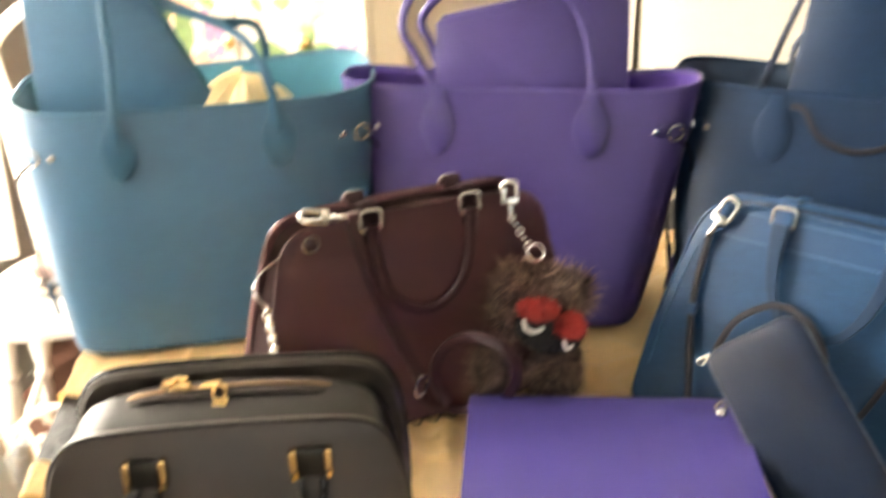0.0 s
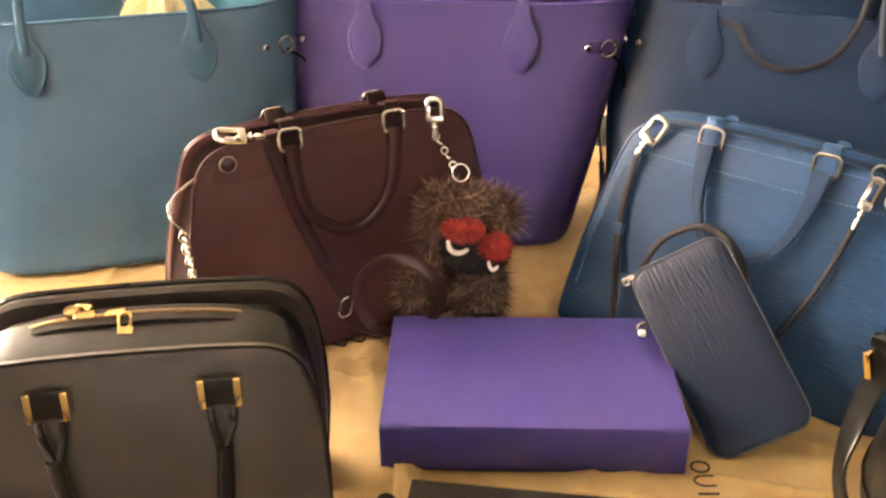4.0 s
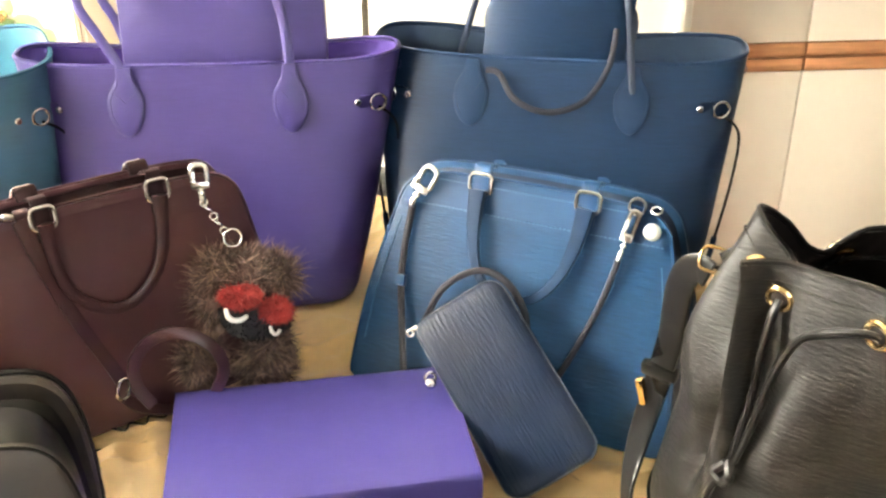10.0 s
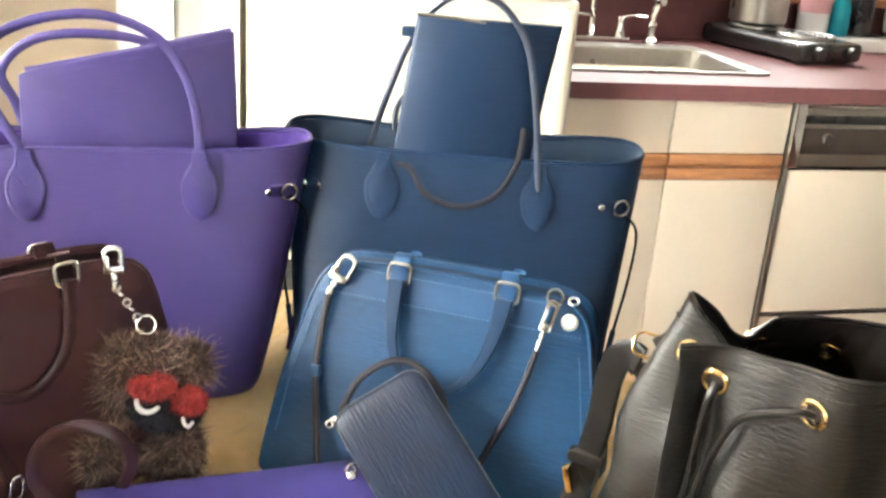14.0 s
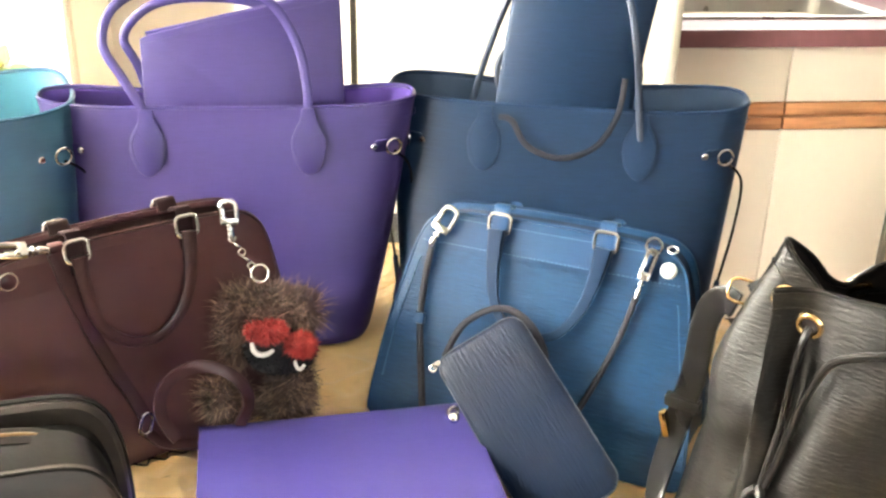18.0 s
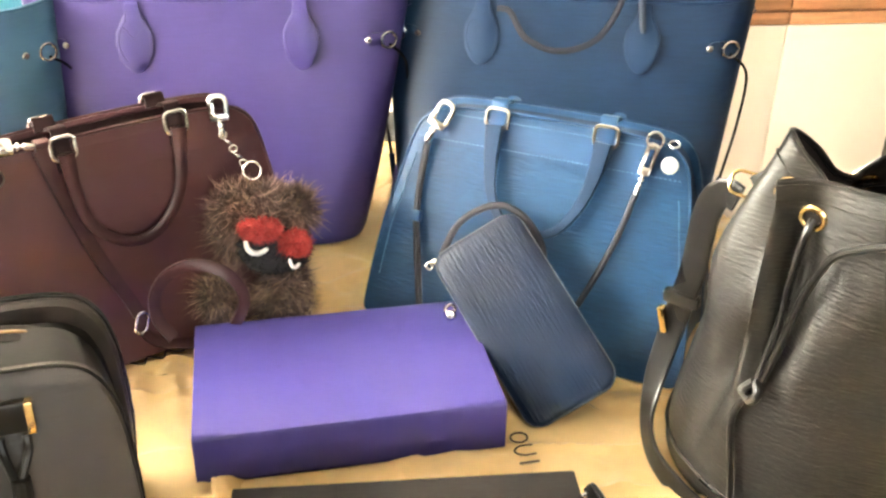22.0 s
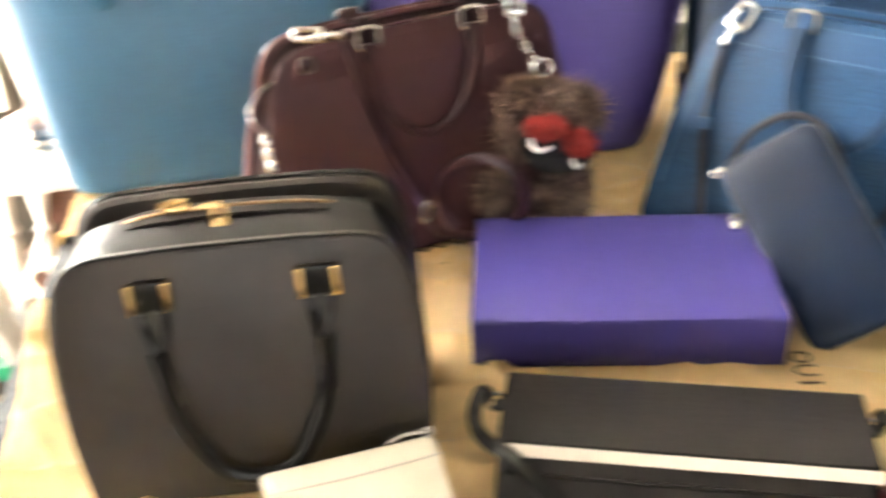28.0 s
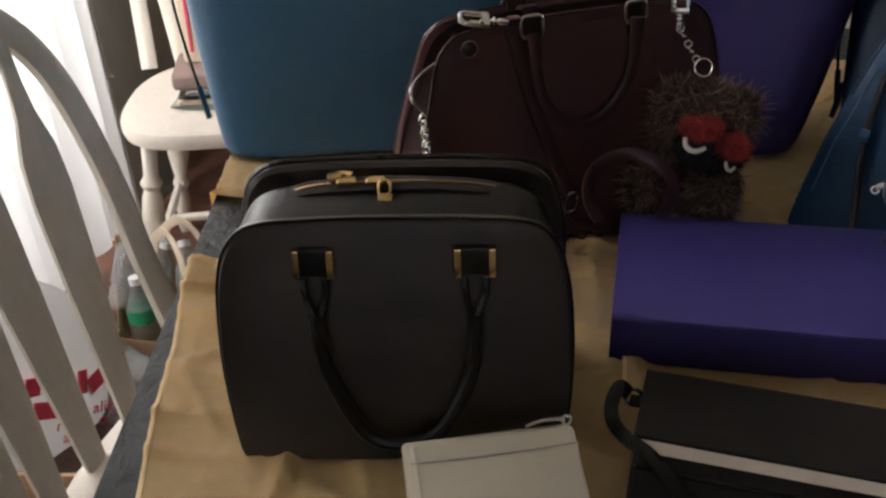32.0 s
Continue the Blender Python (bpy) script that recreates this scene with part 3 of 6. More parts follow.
# ---- kitchen ----
def fridge():
    t = thing("refrigerator", pose(0.59, 1.1, 0), "ivory top-freezer refrigerator with grey door gasket", "refrigerator")
    part("body", block(0.74, 0.68, 1.68, (0, 0.4, 0.86), 0.01), "fridge", t)
    part("lower_door", block(0.74, 0.055, 1.02, (0, 0.028, 0.615), 0.014, 3), "fridge", t)
    part("freezer_door", block(0.74, 0.055, 0.53, (0, 0.028, 1.425), 0.014, 3), "fridge", t)
    part("gasket", block(0.72, 0.045, 0.03, (0, 0.034, 1.1425), 0.004), "grey", t, "grey rubber gasket")
    part("kick_plate", block(0.70, 0.03, 0.09, (0, 0.05, 0.05), 0.004), "grey", t)
    for z0, z1 in ((0.72, 1.11), (1.175, 1.42)):
        part("handle", block(0.025, 0.035, z1 - z0, (0.335, -0.016, (z0 + z1) / 2), 0.008), "fridge", t)
    part("badge", block(0.09, 0.004, 0.014, (0.24, -0.001, 1.135), 0.001), "steel", t, "small steel badge")
    # grey lip under the freezer door
    part("lip", block(0.74, 0.02, 0.012, (0, -0.004, 1.153), 0.003), "steel", t)


fridge()


def cabinet(x0, x1, seams, label):
    t = thing("base_cabinet", pose((x0 + x1) / 2, 1.232, 0), label, "cabinet", "base cabinets under the counter")
    w, cx = x1 - x0, (x0 + x1) / 2
    part("carcass", block(w, 0.56, 0.78, (0, 0.30, 0.48)), "laminate", t)
    part("toe_board", block(w, 0.02, 0.1, (0, 0.08, 0.05)), "dark_panel", t)
    edges = [x0] + seams + [x1]
    for a, b in zip(edges, edges[1:]):
        m_, ww = (a + b) / 2 - cx, b - a - 0.003
        d = part("drawer_front", block(ww, 0.02, 0.142, (m_, 0.01, 0.799), 0.003), "laminate", t)
        part("wood_strip", block(ww, 0.026, 0.03, (m_, 0.008, 0.711), 0.005), "oak", d, "oiled oak finger pull")
        d = part("door", block(ww, 0.02, 0.545, (m_, 0.01, 0.380), 0.003), "laminate", t)
        part("wood_strip", block(ww, 0.026, 0.034, (m_, 0.008, 0.6705), 0.005), "oak", d, "oiled oak finger pull")
    part("reveal", block(w, 0.008, 0.016, (0, 0.016, 0.6915)), "oak", t)


cabinet(0.975, 1.656, [1.308], "cream laminate base cabinet with oak finger pulls")
cabinet(2.275, 2.9, [2.58], "cream laminate base cabinet beside the dishwasher")


def dishwasher():
    t = thing("dishwasher", pose(1.96, 1.232, 0), "built-in dishwasher with steel trim and cream door", "dishwasher")
    part("tub", block(0.60, 0.55, 0.8, (0, 0.30, 0.46)), "dark_panel", t)
    c = part("control_panel", block(0.60, 0.03, 0.175, (0, 0.006, 0.782), 0.004), "steel", t, "brushed steel control panel")
    part("display", block(0.555, 0.006, 0.073, (0.012, -0.011, 0.768), 0.002), "dark_panel", c, "dark brown display strip")
    part("vent_strip", block(0.555, 0.006, 0.025, (0.012, -0.011, 0.8285), 0.002), "black_plastic", c)
    for k in range(4):
        part("button", block(0.018, 0.006, 0.014, (0.10 + 0.035 * k, -0.015, 0.8285), 0.002), "trim" if k == 0 else "steel", c)
    part("top_trim", block(0.555, 0.006, 0.010, (0.012, -0.011, 0.864), 0.002), "chrome", c)
    part("end_trim", block(0.030, 0.010, 0.176, (-0.283, -0.012, 0.782), 0.003), "chrome", c, "bright chrome end strip")
    part("dial", lathe([(0.016, 0), (0.016, 0.008), (0.013, 0.012), (0, 0.012)], 14, at=(-0.19, -0.014, 0.775), turn=FACE), "dark_panel", c)
    part("latch", block(0.11, 0.012, 0.012, (0.1, -0.014, 0.703), 0.003), "black_plastic", c)
    d = part("door_panel", block(0.57, 0.018, 0.43, (0, 0.006, 0.465), 0.003), "laminate", t, "cream laminate door panel")
    for sx in (-1, 1):
        part("trim", block(0.014, 0.024, 0.60, (sx * 0.293, 0.004, 0.39), 0.002), "steel", d, "steel edge trim")
    part("trim", block(0.574, 0.024, 0.012, (0, 0.004, 0.243), 0.002), "dark_panel", d)
    part("lower_panel", block(0.57, 0.018, 0.12, (0, 0.008, 0.174), 0.003), "laminate", t)


dishwasher()

# worktop, in strips round the sink cut-out, with a rolled front edge
boxes("worktop", [(0.975, 2.95, 1.205, 1.375, 0.875, 0.918), (0.975, 1.04, 1.375, 2.10, 0.875, 0.918), (1.65, 2.95, 1.375, 2.10, 0.875, 0.918), (1.04, 1.65, 1.855, 2.10, 0.875, 0.918)],
      "counter", "plum laminate worktop along the kitchen wall", "worktop")
boxes("backsplash", [(0.975, 2.95, 2.10, 2.118, 0.875, 1.06)], "counter", "plum laminate backsplash behind the sink", "backsplash")
boxes("window_sill", [(0.975, 2.95, 2.02, 2.118, 1.062, 1.088)], "oak", "oiled oak ledge above the backsplash", "ledge")


def sink():
    t = thing("kitchen_sink", pose(1.345, 1.615, 0.918), "stainless steel sink set in the worktop", "sink")
    o = lambda w, h, z, r=0.03, dx=0, dy=0: [(x + dx, y + dy, z) for x, y in loop_outline(w, h, r)]
    part("basin", loft([o(0.635, 0.51, 0.001), o(0.635, 0.51, 0.007), o(0.58, 0.40, 0.006, 0.05, 0, -0.03), o(0.565, 0.385, -0.004, 0.05, 0, -0.03),
                        o(0.53, 0.35, -0.15, 0.06, 0, -0.03), o(0.48, 0.28, -0.165, 0.06, 0, -0.03)], caps=(False, True)), "steel", t)
    part("drain", lathe([(0.045, -0.163), (0.045, -0.160), (0.03, -0.162), (0, -0.162)], 16, at=(0, -0.03, 0)), "chrome", t)


sink()


def faucet():
    t = thing("faucet", pose(1.335, 1.945, 0.918), "chrome faucet with lever handles behind the sink", "faucet")
    part("base_plate", block(0.26, 0.05, 0.018, (0, 0, 0.009), 0.008, 3), "chrome", t)
    part("spout", tube([(0.0, 0, 0.01), (0.0, 0, 0.15), (0, -0.02, 0.21), (0, -0.10, 0.24), (0, -0.17, 0.2)], 0.022), "chrome", t)
    for sx in (-0.1, 0.1):
        s = part("valve", lathe([(0.022, 0.015), (0.02, 0.03), (0.013, 0.05), (0.014, 0.075), (0.008, 0.082), (0, 0.083)], 14, at=(sx, 0, 0)), "chrome", t)
        part("lever", tube([(sx, 0, 0.075), (sx + 0.03, -0.006, 0.085), (sx + 0.085, -0.012, 0.084)], 0.014, 0.01), "chrome", s)
    t = thing("sink_sprayer", pose(1.54, 1.925, 0.918), "chrome sink sprayer in its holder", "sprayer")
    part("holder", lathe([(0.026, 0), (0.024, 0.012), (0.013, 0.02), (0.012, 0.05), (0.016, 0.06), (0.012, 0.07), (0, 0.07)], 14), "chrome", t)
    part("sprayer_head", tube([(0, 0, 0.06), (0, -0.002, 0.10), (0.006, -0.012, 0.135), (0.014, -0.03, 0.142)], 0.03, taper=lambda k: 0.6 + 0.55 * k), "chrome", t)


faucet()


def counter_things():
    z = 0.918
    # portable stove
    t = thing("portable_stove", pose(1.952, 1.83, z, 0, 0, 102), "black portable stove with a glossy rounded rim on the worktop", "stove")
    part("housing", block(0.49, 0.25, 0.06, (0, 0, 0.036), 0.022, 4), "black_plastic", t)
    for sx in (-1, 1):
        for sy in (-1, 1):
            part("foot", lathe([(0.018, 0), (0.018, 0.012), (0, 0.012)], 10, at=(sx * 0.2, sy * 0.09, 0)), "black_plastic", t)
        b = part("burner", torus(0.085, 0.008, (sx * 0.115, 0, 0.072)), "steel", t, "steel drip ring")
        part("coil", torus(0.060, 0.006, (sx * 0.115, 0, 0.074)), "dark_panel", b)
        part("coil", torus(0.035, 0.006, (sx * 0.115, 0, 0.074)), "dark_panel", b)
        part("grate", block(0.18, 0.010, 0.010, (sx * 0.115, 0, 0.077), 0.003), "black_plastic", b)
        part("knob", lathe([(0.022, 0), (0.02, 0.018), (0.0, 0.02)], 14, at=(-0.244, sx * 0.07, 0.035), turn=pose(0, 0, 0, 0, -90, 0)), "black_plastic", t)
    part("rim_trim", block(0.42, 0.005, 0.005, (0, 0.118, 0.060), 0.002), "chrome", t)
    # pot
    t = thing("stock_pot", pose(1.928, 1.943, z + 0.083), "stainless steel pot standing on the stove", "pot")
    part("pot_wall", lathe([(0.085, 0), (0.095, 0.006), (0.097, 0.16), (0.1, 0.163), (0.096, 0.165), (0.093, 0.16), (0.09, 0.01), (0, 0.008)], 28), "steel", t)
    for s in (-1, 1):
        part("handle", tube([(s * 0.095, -0.03, 0.13), (s * 0.125, -0.03, 0.135), (s * 0.125, 0.03, 0.135), (s * 0.095, 0.03, 0.13)], 0.01), "steel", t)
    # tray with jars
    t = thing("white_tray", pose(2.33, 1.99, z, 0, 0, -4), "white porcelain tray on the worktop", "tray")
    part("plate", slab(loop_outline(0.40, 0.19, 0.04), 0.045, 0.008), "porcelain", t)
    t = thing("striped_canister", pose(2.185, 2.01, z + 0.045), "white canister with a pink band", "canister")
    part("canister_wall", lathe([(0.05, 0), (0.056, 0.01), (0.056, 0.13), (0.05, 0.135), (0, 0.136)], 20), "porcelain", t)
    part("band", lathe([(0.0575, 0.075), (0.0575, 0.13)], 20), "pink", t, "dusty pink glazed band")
    t = thing("soap_bottle", pose(2.275, 1.985, z + 0.045), "aqua blue dish soap bottle on the tray", "bottle")
    part("bottle_wall", lathe([(0.032, 0), (0.036, 0.01), (0.034, 0.09), (0.018, 0.15), (0.012, 0.165), (0.012, 0.18), (0, 0.18)], 18), "aqua", t)
    part("cap", lathe([(0.014, 0.18), (0.014, 0.20), (0.005, 0.225), (0, 0.225)], 12), "black_plastic", t)
    t = thing("dark_bottle", pose(2.375, 2.01, z + 0.045), "dark glossy bottle standing on the tray", "bottle")
    part("bottle_wall", lathe([(0.04, 0), (0.042, 0.01), (0.042, 0.17), (0.02, 0.2), (0, 0.2)], 18), "black_plastic", t)
    t = thing("wooden_board", pose(2.60, 1.96, z), "brown wooden board under the crock", "board")
    part("plank", slab(loop_outline(0.22, 0.24, 0.03), 0.044, 0.004), "table_wood", t)
    t = thing("crock", pose(2.53, 1.97, z + 0.045), "white crock with cobalt blue painted pattern", "crock")
    part("crock_wall", lathe([(0.05, 0), (0.068, 0.02), (0.075, 0.08), (0.06, 0.14), (0.064, 0.15), (0.055, 0.15), (0.05, 0.14), (0, 0.135)], 24), "porcelain", t)
    for k in range(7):
        a = radians(190 + k * 24)
        part("painted_flower", slab([(0.012 * math.cos(i), 0.015 * math.sin(i)) for i in np.linspace(0, 5.6, 9)], 0.0025, 0,
                                    (0.0735 * math.cos(a), 0.0735 * math.sin(a), 0.085), pose(0, 0, 0, 90, 0, math.degrees(a) + 90)), "cobalt", t)
    for k in range(9):
        t = thing("spice_jar", pose(1.22 + 0.085 * k, 2.07, 1.088), "small spice jar with a pale lid on the oak ledge", "jar", "spice jars on the ledge")
        part("jar_wall", lathe([(0.02, 0), (0.022, 0.004), (0.022, 0.055), (0.017, 0.062), (0, 0.062)], 12), ("peach", "oak", "paper", "grape")[k % 4], t)
        part("lid", lathe([(0.0205, 0.062), (0.0205, 0.078), (0, 0.079)], 12), "porcelain", t)


counter_things()


def cupboard():
    t = thing("painted_cupboard", pose(-0.83, 1.3, 0), "ivory cupboard painted with fruit and leaves", "cupboard")
    part("body", block(0.72, 0.42, 1.7, (0, 0.23, 0.87), 0.006), "ivory", t)
    rng = random.Random(11)
    for s in (-1, 1):
        d = part("door", block(0.35, 0.02, 1.56, (s * 0.178, 0.01, 0.9), 0.006), "ivory", t)
        part("stile", block(0.012, 0.008, 1.5, (s * 0.340, -0.003, 0.9), 0.002), "paper_pale", d)
        part("knob", lathe([(0.012, 0), (0.006, 0.006), (0.006, 0.012), (0.015, 0.02), (0.013, 0.028), (0, 0.031)], 14, at=(s * 0.02 if s < 0 else 0.18, -0.0, 0.825), turn=FACE), "gold", d, "small brass knob")
        for k in range(46):
            z = rng.uniform(0.70, 1.12)
            x = s * 0.178 + rng.uniform(-0.13, 0.13)
            kind = rng.choice(["leaf", "leaf", "peach", "peach", "paper_pale"])
            r = rng.uniform(0.012, 0.034)
            n = 8
            pts = [(r * math.cos(6.283 * i / n) * (1.6 if kind == "leaf" else 1), r * 0.8 * math.sin(6.283 * i / n)) for i in range(n)]
            part("painted_fruit" if kind != "leaf" else "painted_leaf", slab(pts, 0.0012 + 0.0004 * (k % 5), 0, (x, 0.0001, z), pose(0, 0, 0, 90, rng.uniform(0, 180), 0)), kind, d)
        for k in range(14):
            x, z = s * 0.178 + 0.11 + rng.gauss(0, 0.017), 0.855 + rng.gauss(0, 0.028)
            part("painted_grape", slab([(0.012 * math.cos(6.283 * i / 9), 0.012 * math.sin(6.283 * i / 9)) for i in range(9)], 0.0022 + 0.0003 * (k % 6), 0, (x, 0.0001, z), FACE), "grape", d)


cupboard()


# ---- table ----
TC, TU, TV = Vector((0.114, -0.27)), Vector((0.966, 0.259)), Vector((-0.259, 0.966))


def table_edge(t, grow=0.0):
    """Rounded oblong plan of the table top, turned fifteen degrees."""
    c, s = math.cos(t), math.sin(t)
    e = 0.45
    p = TC + TU * ((0.575 + grow) * math.copysign(abs(c) ** e, c)) + TV * ((0.67 + grow) * math.copysign(abs(s) ** e, s))
    return (p.x, p.y)


def table():
    t = thing("dining_table", pose(TC.x, TC.y, 0), "oblong wooden dining table on a pedestal", "table")
    ring = lambda g, z: [(table_edge(6.2832 * i / 64, g)[0] - TC.x, table_edge(6.2832 * i / 64, g)[1] - TC.y, z) for i in range(64)]
    part("tabletop", loft([ring(-0.02, 0.715), ring(-0.004, 0.720), ring(-0.004, 0.74), ring(-0.012, 0.745)]), "table_wood", t)
    part("pedestal", lathe([(0.09, 0.03), (0.1, 0.12), (0.06, 0.2), (0.075, 0.45), (0.055, 0.55), (0.11, 0.68), (0.16, 0.715)], 24), "table_wood", t)
    for k in range(4):
        a = radians(45 + 90 * k)
        part("foot", tube([(0.05 * math.cos(a), 0.05 * math.sin(a), 0.14), (0.2 * math.cos(a), 0.2 * math.sin(a), 0.1), (0.36 * math.cos(a), 0.36 * math.sin(a), 0.03)], 0.06, 0.06), "table_wood", t)
    # the cover hangs over the edge in creases
    n = 150
    rings = []
    for g, z, wob in ((-0.5, 0.747, 0), (-0.25, 0.747, 0), (-0.06, 0.7475, 0), (-0.004, 0.7475, 0.0), (0.006, 0.744, 0.001), (0.012, 0.73, 0.003), (0.026, 0.68, 0.008), (0.042, 0.61, 0.013), (0.052, 0.55, 0.017)):
        ring_ = []
        for i in range(n):
            th = 6.2832 * i / n
            p = table_edge(th, g if g > -0.3 else -0.5)
            w = wob * (math.sin(th * 17) + 0.6 * math.sin(th * 31 + 1) + 0.5 * noise.noise((p[0] * 9, p[1] * 9, z * 4)))
            d = (Vector(p) - TC).normalized()
            zz = z + (0.0012 * noise.noise((p[0] * 14, p[1] * 14, 0)) if g < 0 else 0.012 * wob * 30 * noise.noise((th * 3, 2, 0)) if g > 0.03 else 0)
            if g > 0.01:
                long = min(max((-0.36 - p[1]) / 0.26, 0.0), 1.0)
                zz = 0.744 - (0.744 - zz) * (0.42 + 0.66 * long)
                q = table_edge(th, g * (0.5 + 0.75 * long))
                w *= 0.5 + 0.7 * long
                p = q
            ring_.append((p[0] + d.x * w, p[1] + d.y * w, zz))
        rings.append(ring_)
    t = thing("table_cover", Matrix(), "dark grey marbled vinyl cover hanging over the table edge", "table cover")
    part("cover_top", loft(rings[:5], caps=(True, False)), "vinyl", t)
    part("cover_skirt", loft(rings[4:], caps=(False, False)), "vinyl", t, "creased hanging skirt")


table()


def cloth(name, corners, z, seed, label, rough=0.010, n=120, material="cloth", humps=()):
    """A crumpled cloth over four corners (x, y), with wandering edges, folds and a hem."""
    c = [Vector((*p, 0)) for p in corners]
    bm, grid = bmesh.new(), []
    for j in range(n + 1):
        row = []
        for i in range(n + 1):
            u, v = i / n, j / n
            p = (c[0] * (1 - u) + c[1] * u) * (1 - v) + (c[3] * (1 - u) + c[2] * u) * v
            w = noise.noise_vector((p.x * 5 + seed, p.y * 5, seed)) * 0.007 + noise.noise_vector((p.x * 17, p.y * 17 + seed, 3)) * 0.0015
            q = p + Vector((w.x, w.y, 0))
            f = lambda k, a, b: 1 - abs(2 * abs(noise.noise((p.x * k * a + p.y * 2 + seed, p.y * k * b - p.x * 3, seed * 1.7))) - 0.0)
            fold = max(0.0, f(6, 1, 0.6) - 0.72) * 2.6 + max(0.0, f(11, 0.5, 1.2) - 0.76) * 2.0 + max(0.0, f(19, 1, 0.5) - 0.8) * 0.9
            h = rough * fold + 0.0012 * noise.noise((p.x * 40, p.y * 40, seed)) + 0.0032 * noise.noise((p.x * 11, p.y * 11, seed + 5))
            cr = noise.noise((p.x * 9 + 3 * noise.noise((p.x * 5, p.y * 5, seed)), p.y * 7 - p.x * 4, seed * 2.3))
            h += 0.0036 * math.exp(-(cr / 0.14) ** 2)
            for hx, hy, r, top in humps:
                h += top * math.exp(-((p.x - hx) ** 2 + (p.y - hy) ** 2) / r ** 2)
            # past the table's edge the cloth hangs down
            off = Vector((q.x, q.y)) - TC
            e = ((abs(off.dot(TU)) / 0.585) ** 4.4 + (abs(off.dot(TV)) / 0.68) ** 4.4) ** (1 / 4.4)
            drop = max(0.0, e - 1.0) * 1.9
            if e > 1:
                off = off / e * (1 + 0.05 * min(e - 1, 0.3))
                q.x, q.y = TC.x + off.x, TC.y + off.y
            row.append(bm.verts.new((q.x, q.y, z + h - drop * 0.55)))
        grid.append(row)
    for j in range(n):
        for i in range(n):
            bm.faces.new((grid[j][i], grid[j][i + 1], grid[j + 1][i + 1], grid[j + 1][i]))
    edges = [[row[0].co.copy()] for row in grid]
    bmesh.ops.solidify(bm, geom=list(bm.faces), thickness=0.0016)
    bmesh.ops.recalc_face_normals(bm, faces=bm.faces)
    t = thing(name, Matrix(), label, "dust bag", "dust bags under the handbags")
    edge = [grid_p[0] for grid_p in edges]
    part("cloth_panel", bm, material, t)
    part("hem", tube(edge, 0.005, 0.0026, seg=6, smooth=0), material, t, "stitched hem")
    return t


cloth("dust_bag", [(-0.545, -0.25), (0.02, -0.30), (0.30, 0.30), (-0.50, 0.30)], 0.7515, 1.0, "yellow flannel dust bag spread under the teal tote")
cloth("dust_bag", [(0.0, -0.34), (0.62, -0.42), (0.72, 0.25), (0.16, 0.28)], 0.7525, 2.3, "yellow flannel dust bag spread under the blue handbags", humps=((0.11, -0.12, 0.05, 0.004),))
cloth("dust_bag", [(-0.268, -0.86), (0.16, -0.86), (0.05, -0.27), (-0.447, -0.38)], 0.7535, 3.1, "yellow flannel dust bag spread under the black handbag", humps=((-0.008, -0.46, 0.035, 0.006), (-0.002, -0.41, 0.03, 0.006), (-0.30, -0.45, 0.05, 0.004)))
cloth("dust_bag", [(0.08, -0.88), (0.66, -0.80), (0.60, -0.33), (0.01, -0.40)], 0.7528, 4.7, "yellow flannel dust bag with printed marks", rough=0.011, humps=((0.12, -0.468, 0.02, 0.004),))


